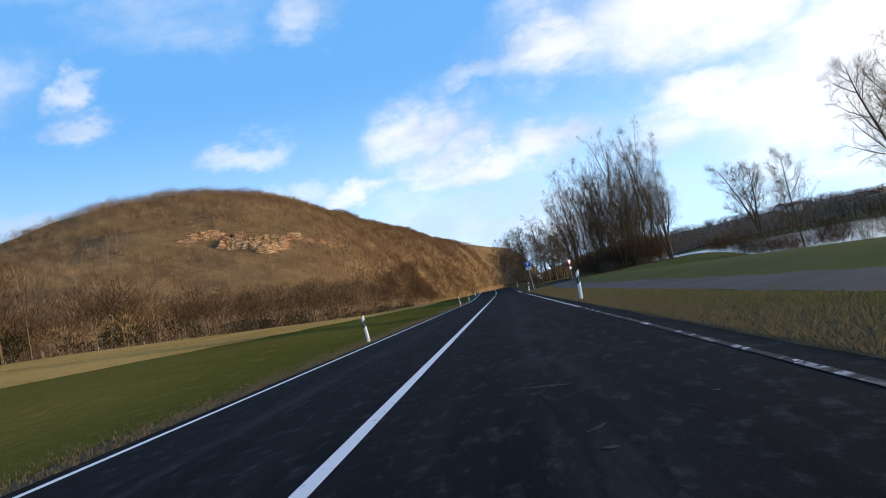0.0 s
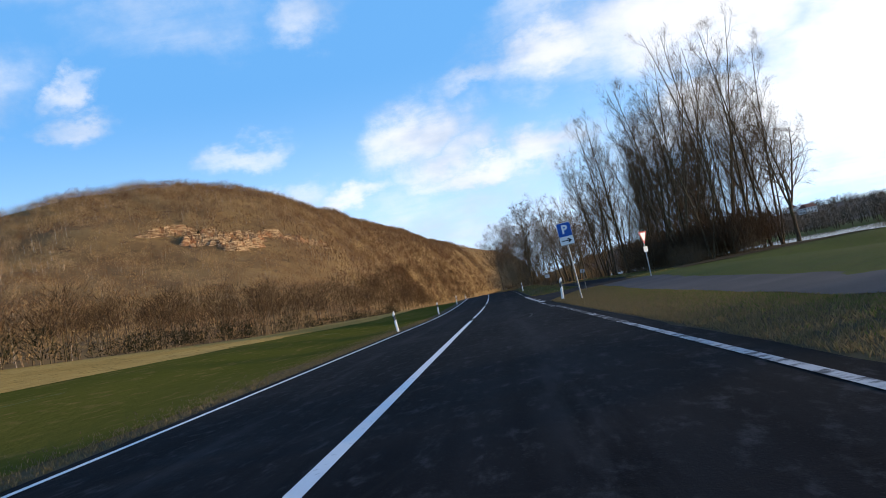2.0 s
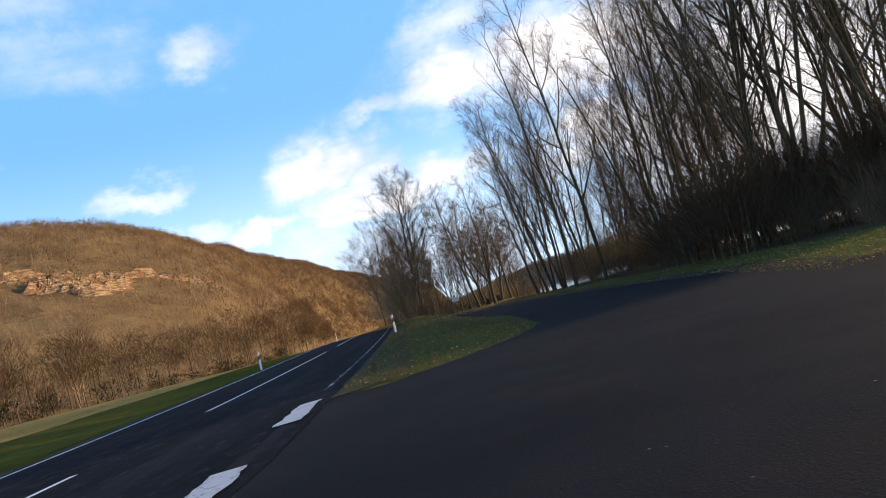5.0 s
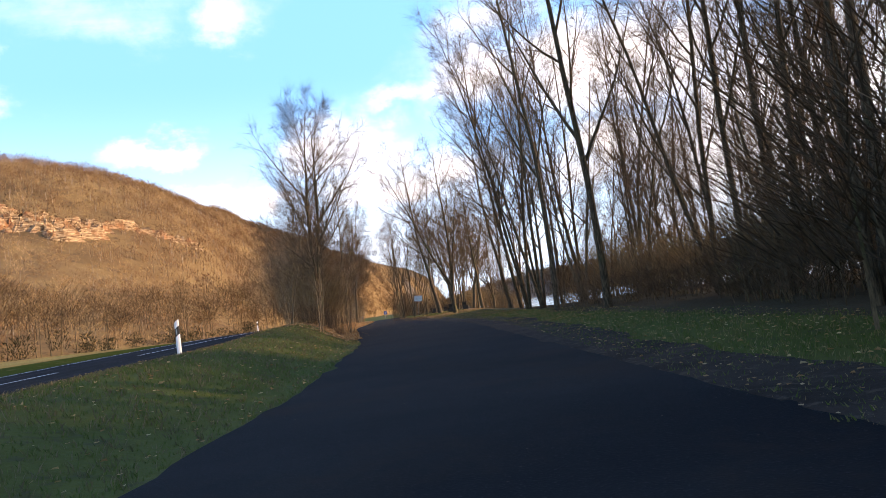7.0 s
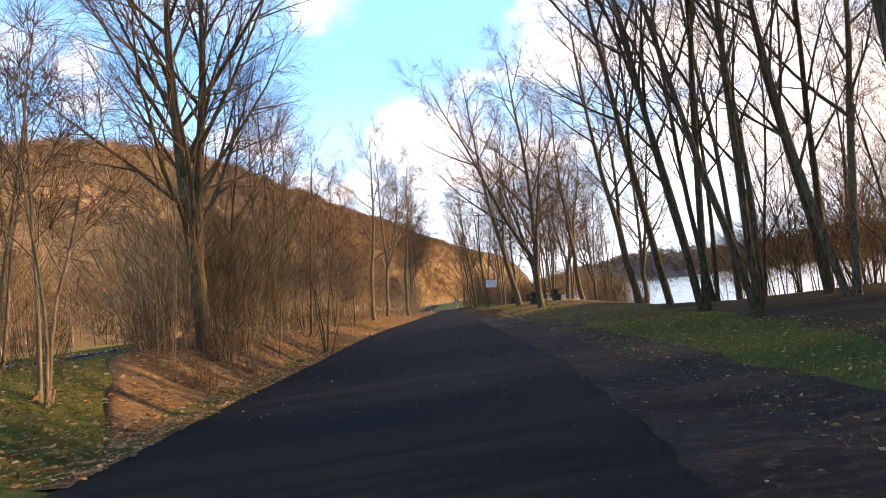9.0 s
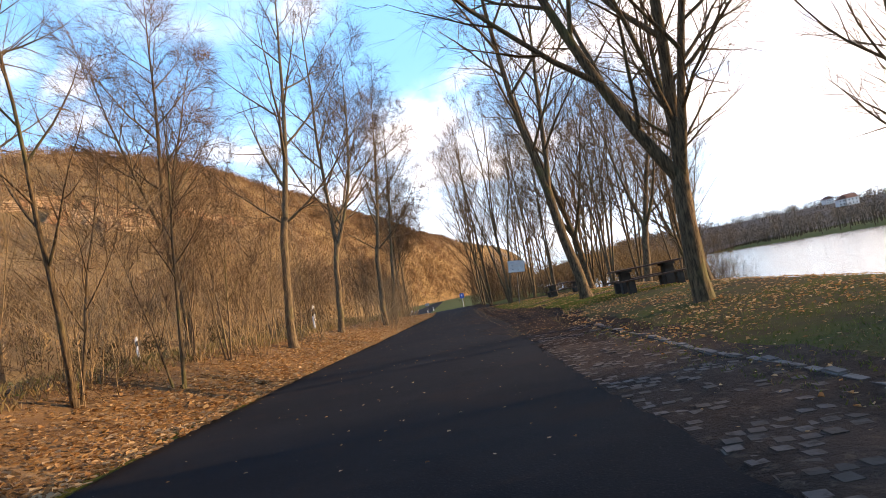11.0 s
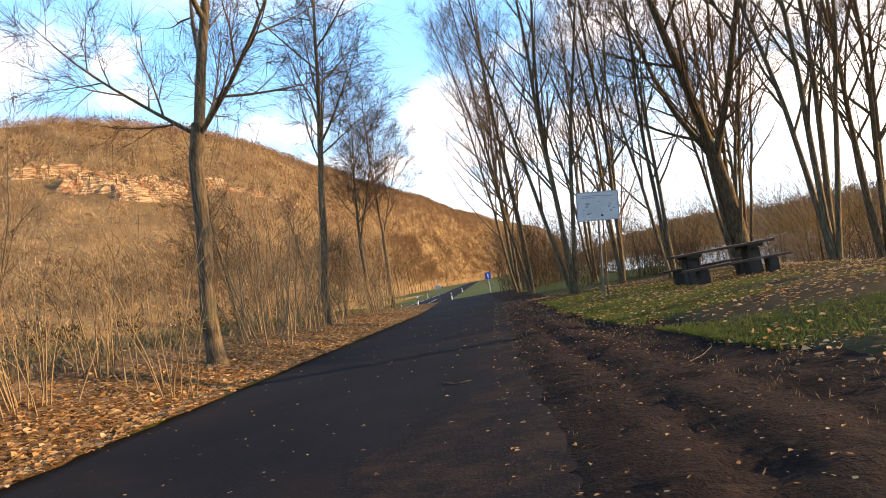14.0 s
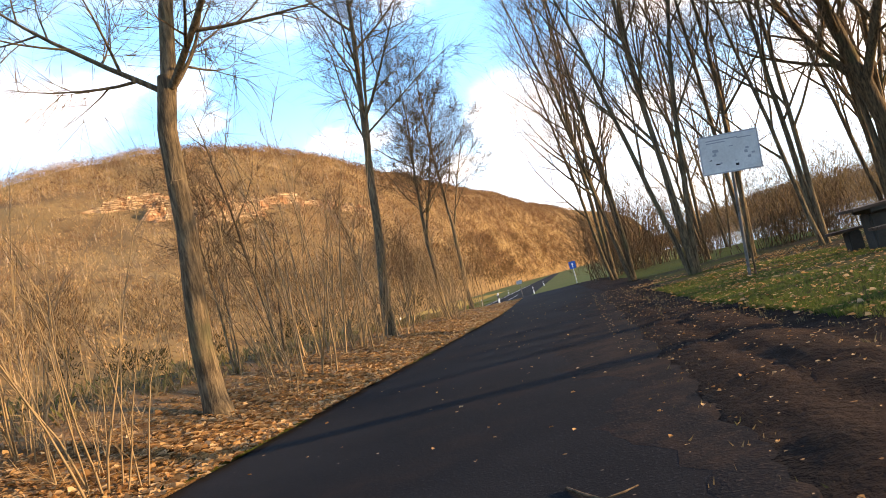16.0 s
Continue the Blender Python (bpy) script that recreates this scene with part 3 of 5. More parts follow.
tongue = strip("verge_tip", lambda y: along(LAY_RIGHT, y) - 0.1, lambda y: along(TRACK_LEFT, y) - 0.3, spread(83.5, 94.6, 0.4) + [94.6], 0.010, DRY_GRASS, 6, 0.12)
tagged(tongue, "dry grass tongue between road and track", "verge", kind="structure")
island_verge = strip("island_verge", lambda y: road_x(y) + 3.5, lambda y: road_x(y) + 3.5 + min(1.3, max(0.05, (along(LAY_LEFT, y) - road_x(y) - 3.55) * 0.6)), spread(104.2, 236, 0.8) + [236], 0.008, DRY_GRASS, 4, 0.12)
tagged(island_verge, "dry grass edge of the traffic island", "verge", kind="structure")


def mud(x, y):
    """Lumps and tyre ruts of the soft shoulder."""
    off = x - along(LAY_RIGHT, y)
    ruts = sum(math.exp(-(((off - c - 0.12 * math.sin(y * 0.35 + c)) / 0.13) ** 2)) for c in (0.55, 1.25))
    lumps = 0.024 * noise.noise((x * 3.0, y * 2.0, 5)) + 0.034 * (0.35 - abs(noise.noise((x * 7.0, y * 4.5, 8)))) + 0.030 * (0.3 - abs(noise.noise((x * 15.0, y * 9.0, 2))))
    soft = between(168, 176, y) * (1 - between(196, 204, y))
    lip = 0.05 * soft * between(along(DIRT_OUT, y) - 1.0, along(DIRT_OUT, y) - 0.3, x)
    return -lip - 0.035 * between(0.0, -0.12, off) + between(0.0, 0.35, off) * (lumps * (0.35 + 0.65 * soft) - 0.035 * ruts * soft + 0.025 * soft)


shoulder = strip("dirt_shoulder", lambda y: along(LAY_RIGHT, y) - 0.7, lambda y: along(DIRT_OUT, y) + 0.4, spread(166, 204, 0.11) + spread(204, 228, 0.5) + [228], 0.026, SOIL, 30, 0.22, relief=mud)
tagged(shoulder, "muddy brown shoulder with tyre ruts", "shoulder", kind="structure")
film = strip("earth_film", lambda y: along(LAY_RIGHT, y) + 0.1 - (0.85 + 0.35 * math.sin(y * 0.7)) * between(167, 176, y), lambda y: along(LAY_RIGHT, y) + 0.15, spread(167, 206, 0.12) + [206], 0.027, EARTH_FILM, 6, 0.35, tuck=0.004)
tagged(film, "brown earth trodden over the asphalt edge", "earth", kind="structure")
gravel_edge = strip("gravel_shoulder", lambda y: along(LAY_RIGHT, y) - 0.35, lambda y: along(DIRT_OUT, y) + 0.4, spread(100, 166.2, 0.3) + [166.3], 0.026, SHOULDER_SOIL, 16, 0.22, relief=mud)
tagged(gravel_edge, "grey-brown earth and gravel shoulder", "shoulder", kind="structure")
leafbed = strip("leaf_bed", lambda y: along(LAY_LEFT, y) - 0.25 - 2.9 * between(138, 147, y), lambda y: along(LAY_LEFT, y) + 0.12, spread(138, 214, 0.5) + [214], 0.05, LITTER, 14, 0.28, relief=lambda x, y: -0.035 * between(along(LAY_LEFT, y) - 0.9, along(LAY_LEFT, y), x) + 0.03 * noise.noise((x * 2.1, y * 2.1, 4)), tuck=0.08)
tagged(leafbed, "bed of fallen brown leaves under the trees", "leaf litter", kind="structure")
lawn = strip("picnic_lawn", lambda y: along(DIRT_OUT, y) - 0.25, lambda y: 20.5 + 0 * y, spread(152, 206, 0.5) + [206], 0.022, LAWN, 22, 0.3, tuck=0.12)
tagged(lawn, "patchy winter lawn with bare soil and leaves", "lawn", kind="structure")
woodfloor = strip("woodland_floor", lambda y: along(LAY_RIGHT, y) + 2.6 + 1.6 * between(140, 152, y) + 3.5 * between(155, 165, y), lambda y: 33 + 0 * y, spread(100, 158, 1.0) + [158], 0.035, WOODLAND_FLOOR, 14, 0.6, tuck=0.12)
tagged(woodfloor, "dark leaf-covered floor of the riverside wood", "woodland floor", kind="structure")
hill_ys = spread(-300, 60, 30) + spread(60, 640, 8) + spread(640, 1300, 25) + spread(1300, 3500, 120) + [3500]
hill_us = spread(-0.03, 1.1, 0.025) + spread(1.1, 4.0, 0.2) + [4.0]
verts = []
for y in hill_ys:
    foot, ridge = foot_x(y), ridge_x(y)
    for u in hill_us:
        x = foot + (ridge - foot) * u
        verts.append((x, y, ground_z(x, y) + (0.5 if u > 0.0 else -1.0)))
w = len(hill_us)
faces = [(j * w + i, (j + 1) * w + i, (j + 1) * w + i + 1, j * w + i + 1) for j in range(len(hill_ys) - 1) for i in range(w - 1)]
hillside = smooth(part("hillside", (verts, faces), HILL_FLOOR))
tagged(hillside, "steep hillside covered in brown fallen leaves", "hillside", kind="structure")
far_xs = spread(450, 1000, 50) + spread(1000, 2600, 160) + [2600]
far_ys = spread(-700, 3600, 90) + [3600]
far_land = smooth(part("far_hills", sheet(far_xs, far_ys, lambda x, y: ground_z(x, y) + 1.0), HAZED_FAR_HILL))
tagged(far_land, "wooded hills beyond the river, haze painted in as blue-grey", "hills", kind="structure")
end_xs, end_ys = spread(8, 200, 16) + spread(200, 900, 50) + [900], spread(640, 1100, 25) + spread(1100, 2400, 100) + [2400]
valley_end = smooth(part("valley_end_hill", sheet(end_xs, end_ys, lambda x, y: ground_z(x, y) + 0.8), HAZED_WOODED_FAR))
tagged(valley_end, "brown wooded hill with haze in its colour closing the valley", "hill", kind="structure")
river = part("river", ([(26, -700, -2.4), (165, -700, -2.4), (165, 3500, -2.4), (26, 3500, -2.4)], [(0, 1, 2, 3)]), WATER)
tagged(river, "wide bright river reflecting the sky", "river", kind="structure")


# ---- road markings ----
def marking(name, x0, x1, y0, y1, material, label, lift=0.018, step=1.5):
    ob = strip(name, lambda y: road_x(y) + x0, lambda y: road_x(y) + x1, spread(y0, y1, step) + [y1], lift, material, 1, 0.006 if step > 1 else 0.06)
    return tagged(ob, label, "road marking", kind="structure")


marking("centre_line", -0.07, 0.07, -80, 78.4, PAINT, "solid white centre line on asphalt")
for k in range(8):
    marking("centre_dash", -0.06, 0.06, 80.9 + 29.0 * k, 103.6 + 29.0 * k, PAINT, "white dash of the road's centre line")
marking("edge_line_left", -3.31, -3.19, -80, 420, PAINT, "thin white edge line on asphalt")
marking("edge_line_right", 3.22, 3.29, -80, 24.0, FADED_PAINT, "nearly worn-off white edge line on asphalt")
marking("edge_line_right", 3.20, 3.30, 24.0, 62.0, OLD_PAINT, "worn white edge line on asphalt")
marking("edge_line_right", 3.19, 3.33, 62.0, 76.0, FADED_PAINT, "nearly worn-off white edge line on asphalt")
marking("edge_line_right", 3.06, 3.20, 76.0, 84.4, FADED_PAINT, "nearly worn-off white edge line on asphalt")
marking("edge_line_right", 3.20, 3.29, 106, 240, FADED_PAINT, "nearly worn-off white edge line on asphalt")
marking("lay_by_block", 3.10, 3.42, 84.5, 86.8, BLOCK_PAINT, "broad white block marking at the lay-by mouth", 0.030, 0.06)
for y0 in (88.8, 93.2, 97.6, 102.2):
    marking("lay_by_block", 3.09, 3.44, y0, y0 + 2.1, BLOCK_PAINT, "broad white block marking at the lay-by mouth", 0.030, 0.06)


def streak(points, wide, label):
    """A pale scuff on the asphalt along a curve."""
    verts, faces = [], []
    for k, (x, y, f) in enumerate(points):
        ax, ay = points[min(k + 1, len(points) - 1)][0] - points[max(k - 1, 0)][0], points[min(k + 1, len(points) - 1)][1] - points[max(k - 1, 0)][1]
        d = math.hypot(ax, ay)
        for side in (-1, 1):
            verts.append((x - side * ay / d * wide * f, y + side * ax / d * wide * f, road_z(y) + 0.017))
        if k:
            faces.append((2 * k - 2, 2 * k - 1, 2 * k + 1, 2 * k))
    return tagged(part("scuff_mark", (verts, faces), SCUFF), label, "scuff mark", kind="structure")


SCUFF = surface("scuffed_asphalt", two_tone((0.034, 0.036, 0.038), (0.07, 0.07, 0.07), 3.0, 30.0, 0.3, 0.004, (0.02, 0.02, 0.022)), 0.9, 0, 0.1)
streak([(1.86, 73.35, 0.3), (1.93, 73.55, 1.0), (2.05, 73.68, 1.1), (2.16, 73.55, 0.9), (2.21, 73.1, 1.0), (2.19, 72.5, 0.9), (2.13, 71.8, 0.8), (2.06, 71.25, 0.9), (2.02, 71.1, 0.4)], 0.035, "pale curved scuff on the dark asphalt")
streak([(1.26, 11.00, 0.4), (1.54, 10.86, 1.0), (1.78, 10.66, 0.4)], 0.03, "short pale scuff on the dark asphalt")
streak([(1.59, 13.01, 0.4), (1.69, 12.94, 1.0), (1.78, 12.88, 0.4)], 0.03, "short pale scuff on the dark asphalt")
streak([(1.68, 8.74, 0.4), (1.76, 8.80, 1.0), (1.82, 8.90, 0.4)], 0.02, "short pale scuff on the dark asphalt")
streak([(1.72, 8.31, 0.4), (1.76, 8.29, 1.0), (1.80, 8.28, 0.4)], 0.03, "short pale scuff on the dark asphalt")
streak([(2.55, 9.23, 0.4), (2.58, 9.23, 1.0), (2.60, 9.19, 0.4)], 0.02, "small white fleck on the dark asphalt")
streak([(2.36, 44.98, 0.4), (2.34, 44.48, 1.0), (2.36, 44.26, 1.0), (2.42, 44.22, 1.0), (2.51, 44.36, 0.4)], 0.03, "pale curved scuff on the dark asphalt")
streak([(1.89, 44.65, 0.4), (1.91, 44.65, 1.0), (1.92, 44.62, 0.4)], 0.02, "small white fleck on the dark asphalt")
streak([(0.95, 48.27, 0.4), (1.05, 48.16, 1.0), (1.11, 48.11, 0.4)], 0.03, "short pale scuff on the dark asphalt")
streak([(1.80, 72.9, 0.4), (1.95, 73.0, 1.0), (2.07, 73.25, 0.5)], 0.03, "short pale scuff on the dark asphalt")


# ---- trees and shrubs ----
class Wood:
    """Gathers tapering tubes for one plant."""

    def __init__(self):
        self.verts, self.faces = [], []

    def tube(self, points, radii, sides):
        start = len(self.verts)
        for k, (p, r) in enumerate(zip(points, radii)):
            ahead = points[min(k + 1, len(points) - 1)] - points[max(k - 1, 0)]
            side = ahead.cross(Vector((0.31, 0.87, 0.38)))
            side = side.normalized() if side.length > 1e-6 else Vector((1, 0, 0))
            other = ahead.normalized().cross(side)
            for j in range(sides):
                a = 2 * math.pi * j / sides
                self.verts.append(p + r * (math.cos(a) * side + math.sin(a) * other))
        for k in range(len(points) - 1):
            for j in range(sides):
                a, b = start + k * sides + j, start + k * sides + (j + 1) % sides
                self.faces.append((a, b, b + sides, a + sides))

    def blade(self, p, q, r):
        """A hair-thin twig from p to its tip q."""
        start = len(self.verts)
        side = (q - p).cross(Vector((0.31 - p.x % 0.7, 0.87 - p.z % 0.9, 0.38))).normalized() * r
        self.verts += [p + side, p - side, q]
        self.faces.append((start, start + 1, start + 2))

    def ribbon(self, points, r):
        """A thin twig along several points, ending in a tip."""
        start, n = len(self.verts), len(points)
        side = (points[-1] - points[0]).cross(Vector((0.31 - points[0].x % 0.7, 0.87 - points[0].z % 0.9, 0.38))).normalized() * r
        for k, p in enumerate(points[:-1]):
            f = 1 - 0.6 * k / (n - 1)
            self.verts += [p + side * f, p - side * f]
        self.verts.append(points[-1])
        for k in range(n - 2):
            a = start + 2 * k
            self.faces.append((a, a + 1, a + 3, a + 2))
        a = start + 2 * (n - 2)
        self.faces.append((a, a + 1, a + 2))


def turned(way, angle, spin):
    """way bent aside by angle, towards the side that spin picks."""
    side = way.cross(Vector((0.2, 0.3, 0.93)))
    side = side.normalized() if side.length > 1e-5 else Vector((1, 0, 0))
    side = Matrix.Rotation(spin, 3, way) @ side
    return (way * math.cos(angle) + side * math.sin(angle)).normalized()


def branch(rng, woods, p, way, length, radius, level, spec):
    """One limb with all that grows from it. woods: where the limbs and the twigs go."""
    segs = (9, 6, 4, 2)[level]
    points, radii, ways = [p.copy()], [radius], [way.copy()]
    for k in range(segs):
        wild = spec["wild"] * (0.6, 1.0, 1.3, 1.5)[level]
        way = way + Vector((rng.gauss(0, wild), rng.gauss(0, wild), rng.gauss(0, wild * 0.6) + spec["up"][level]))
        way.normalize()
        p = p + way * (length / segs)
        points.append(p.copy())
        ways.append(way.copy())
        radii.append(max(0.004, radius * (1 - (k + 1) / segs * (0.86 if level == 0 else 0.9))))
    if level < 3:
        woods[0 if level < 2 else 1].tube(points, radii, (7, 5, 3)[level])
    else:
        woods[1].ribbon(points, max(0.006, radius) * 0.75 * spec["thick"])
    if level == 3:
        for _ in range(spec["tips"]):
            k = rng.randint(0, segs)
            tip = turned(ways[k], rng.uniform(0.25, 0.7), rng.uniform(0, 6.28))
            woods[1].blade(points[k], points[k] + tip * rng.uniform(0.35, 0.95) * spec["twig"], 0.0048 * spec["thick"])
        return
    count, first = spec["count"][level], spec["first"][level]
    spin = rng.uniform(0, 6.28)
    for j in range(count):
        f = first + (0.98 - first) * (j + rng.uniform(0.1, 0.9)) / count
        k = min(segs - 1, int(f * segs))
        t = f * segs - k
        q = points[k].lerp(points[k + 1], t)
        spin += 2.4 + rng.uniform(-0.5, 0.5)
        angle = spec["angle"][level] * rng.uniform(0.7, 1.25)
        out = turned(ways[k], angle, spin)
        shape = 1.0 - 0.62 * ((f - first) / (1 - first)) ** 1.3
        size = length * spec["ratio"][level] * shape * rng.uniform(0.7, 1.15)
        r = min(radii[k] * 0.62, 0.012 + size * spec["girth"])
        branch(rng, woods, q, out, size, r, level + 1, spec)


ALDER = dict(wild=0.05, up=(0.03, 0.10, 0.05, 0.02), count=(16, 7, 6), first=(0.24, 0.15, 0.12), angle=(0.75, 0.65, 0.7), ratio=(0.32, 0.44, 0.44), girth=0.0085, tips=4, twig=1.3, thick=0.8)
SPREADING = dict(wild=0.07, up=(0.05, 0.07, 0.03, 0.0), count=(14, 8, 6), first=(0.08, 0.13, 0.13), angle=(0.85, 0.7, 0.7), ratio=(0.50, 0.46, 0.46), girth=0.0095, tips=5, twig=1.05, thick=0.72)
SLENDER = dict(wild=0.055, up=(0.02, 0.10, 0.06, 0.02), count=(15, 7, 6), first=(0.24, 0.18, 0.15), angle=(0.62, 0.6, 0.7), ratio=(0.27, 0.44, 0.44), girth=0.008, tips=4, twig=1.3, thick=0.75)
THIN = dict(SLENDER, count=(13, 6, 5), first=(0.22, 0.18, 0.15), thick=0.7, ratio=(0.28, 0.46, 0.46), up=(0.0, 0.08, 0.05, 0.02))


def make_tree(seed, stems, spec, label, bark=None, trunk_height=0.0, radius=0.2, lean=(0, 0), bow=0.0):
    """A bare tree at the origin: trunk and limbs in one part, twigs in another.
    stems: for each leader its length, its bend away from upright and its bearing; trunk_height: where a shared bole forks;
    bow: how far the foot of the bole slants."""
    rng = random.Random(seed)
    woods = (Wood(), Wood())
    base = Vector((0, 0, -0.3))
    way = Vector((lean[0], lean[1], 1)).normalized()
    if trunk_height:
        points, radii, p = [base], [radius * 1.75], base
        for k in range(7):
            p = p + way * (trunk_height + 0.3) / 7 + Vector((rng.gauss(0, 0.035) + bow * (1 - k / 3), rng.gauss(0, 0.035), 0))
            points.append(p)
            radii.append(radius * (1.12 if k == 0 else 1.0 - 0.03 * k))
        woods[0].tube(points, radii, 10)
        base = p - way * 0.15
    for length, bend, bearing in stems:
        out = turned(way, bend, bearing)
        r = radius * (0.72 if trunk_height else 1.0) * (length / max(s[0] for s in stems))
        start = base + (Vector((out.x, out.y, 0)) * (0.3 if not trunk_height else 0.1))
        if not trunk_height:
            woods[0].tube([start - out * 0.1, start + out * 0.5], [r * 1.35, r * 1.02], 8)
        branch(rng, woods, start, out, length, r, 0, spec)
    tree = new("tree")
    smooth(part("trunk", (woods[0].verts, woods[0].faces), bark or BARK, tree))
    part("crown", (woods[1].verts, woods[1].faces), TWIG, tree, "bare winter crown of fine twigs")
    return tagged(tree, label, "tree")


def make_shrub(seed, stems, height, width, label, material=None, name="shrub", fine=5):
    """A leafless shrub: many thin stems that fan out from the ground, with side twigs."""
    rng = random.Random(seed)
    stem, twig = Wood(), Wood()
    for _ in range(stems):
        a, off = rng.uniform(0, 6.28), rng.uniform(0, 0.28 * width)
        p = Vector((off * math.cos(a), off * math.sin(a), -0.15))
        way = Vector((math.cos(a) * rng.uniform(0.03, 0.36), math.sin(a) * rng.uniform(0.03, 0.36), 1)).normalized()
        length = height * rng.uniform(0.55, 1.1)
        points, radii, r = [p], [rng.uniform(0.007, 0.018) * (0.6 + 0.12 * height)], 0
        ways = [way]
        for k in range(6):
            way = (way + Vector((rng.gauss(0, 0.07), rng.gauss(0, 0.07), 0.02))).normalized()
            p = p + way * length / 6
            points.append(p)
            ways.append(way)
            radii.append(radii[0] * (1 - (k + 1) / 7))
        stem.tube(points, radii, 4)
        for _ in range(fine):
            k = rng.randint(1, 5)
            out = turned(ways[k], rng.uniform(0.3, 0.7), rng.uniform(0, 6.28))
            size = length * rng.uniform(0.12, 0.32)
            q = points[k] + out * size
            twig.ribbon([points[k], points[k].lerp(q, 0.5) + Vector((0, 0, 0.03)), q], 0.006)
            for _ in range(4):
                at = points[k].lerp(q, rng.uniform(0.3, 1.0))
                twig.blade(at, at + turned(out, rng.uniform(0.4, 0.9), rng.uniform(0, 6.28)) * size * 0.5, 0.0045)
    shrub = new(name)
    smooth(part("stem_fan", (stem.verts, stem.faces), material or STEM, shrub))["kind"] = "stuff"
    part("twig_spray", (twig.verts, twig.faces), TWIG if material else STEM, shrub)["kind"] = "stuff"
    return tagged(shrub, label, "shrub")


def settle(master, first, x, y, turn, scale=1.0, lean=(0, 0)):
    """The master at its first place, a copy at every other. Returns the thing that stands there."""
    ob = master if first else copy_thing(master, Matrix.Identity(4))
    tilt = Euler((radians(lean[1]), radians(lean[0]), radians(turn)))
    ob.matrix_basis = Matrix.LocRotScale((x, y, ground_z(x, y) - 0.05), tilt, (scale,) * 3)
    return ob


def stand(make, places, group=""):
    """Plants several masters in turn over the places (x, y, turn, scale, lean)."""
    made = []
    for k, (x, y, turn, scale, lean) in enumerate(places):
        index = k % len(make)
        ob = settle(make[index], k < len(make), x, y, turn, scale, lean)
        if group:
            ob["group"] = group
        made.append(ob)
    return made


# Roadside trees between the lay-by and the road.
forked = "bare roadside tree forking low into slim leaders"
roadside = [
    make_tree(11, [(9.5, 0.12, 0.4), (8.0, 0.30, 3.4), (7, 0.55, 5.0)], SPREADING, forked, PALE_BARK, 3.6, 0.125, (0.04, 0)),
    make_tree(12, [(9, 0.04, 4.6), (4.2, 0.95, 3.2), (3.4, 1.0, 0.6), (3.0, 0.8, 5.3)], dict(SPREADING, count=(11, 6, 5), tips=3), forked, PALE_BARK, 4.1, 0.135, (0.045, 0.02), -0.06),
    make_tree(13, [(9, 0.06, 2.0), (6, 0.35, 5.2)], SPREADING, forked, PALE_BARK, 4.4, 0.11, (0.06, 0)),
    make_tree(14, [(6.5, 0.10, 2.0), (5.5, 0.3, 5.2), (5, 0.35, 3.3)], SPREADING, forked, PALE_BARK, 3.6, 0.095, (-0.04, 0)),
]
stand(roadside, [
    (3.8, 182.4, 10, 1.0, (4, 0)), (4.45, 189.5, 0, 1.0, (1, 0)), (3.45, 198.5, 0, 1.0, (4, 0)), (3.0, 206.0, 10, 0.9, (4, 0)),
    (3.4, 158.5, 240, 0.75, (0, 0)), (4.15, 175.0, 20, 0.95, (3, 0)), (2.4, 213.0, 310, 0.9, (0, 0)), (2.9, 171.2, 75, 0.85, (-2, 0)), (2.0, 166.0, 130, 0.8, (0, 0)),
], "roadside trees along the lay-by")
twin = make_tree(21, [(9.8, 0.09, 1.6), (9.6, 0.14, 4.75)], dict(SPREADING, count=(20, 9, 7), first=(0.05, 0.14, 0.15), ratio=(0.60, 0.46, 0.44), angle=(0.72, 0.65, 0.65)), "twin-stemmed bare tree on the grass island", BARK, 1.9, 0.19)
settle(twin, True, 5.85, 146.0, 0, 0.87)
SAPLING = dict(THIN, wild=0.07, count=(9, 4, 3), first=(0.30, 0.2, 0.2), angle=(0.7, 0.7, 0.7), ratio=(0.30, 0.45, 0.45), thick=0.8)
sapling_label = "slim bare saplings growing from one stool"
saplings = [
    make_tree(81, [(6.0, 0.05, 0.3), (5.0, 0.14, 2.0), (5.5, 0.12, 4.0), (3.6, 0.25, 5.2)], SAPLING, sapling_label, HAZEL, 0, 0.04),
    make_tree(82, [(5.2, 0.08, 1.3), (4.4, 0.18, 3.0), (4.8, 0.15, 5.0)], SAPLING, sapling_label, HAZEL, 0, 0.034),
    make_tree(83, [(6.6, 0.04, 1.3), (4.0, 0.22, 3.6)], SAPLING, sapling_label, BARK, 0, 0.055),
]
places = [(5.2, 141.2), (6.5, 140.2), (5.1, 149.0), (6.6, 152.6), (4.4, 151.0), (5.5, 155.0), (4.9, 158.2), (3.6, 161.2), (4.1, 164.6), (3.8, 171.0), (3.1, 170.6), (4.5, 167.0), (3.3, 175.8), (3.9, 179.0), (2.6, 182.2), (2.9, 186.6), (3.2, 192.0), (2.4, 195.0), (2.8, 200.0), (2.5, 204.0)]
r = random.Random(9)
stand(saplings, [(x, y, r.uniform(0, 360), r.uniform(0.75, 1.1) * (0.75 if y > 178 else 1.0), (r.uniform(-4, 4), r.uniform(-4, 4))) for x, y in places], "saplings along the lay-by")

# Riverside wood on the other side.
tall_label = "tall slim bare alder in the riverside wood"
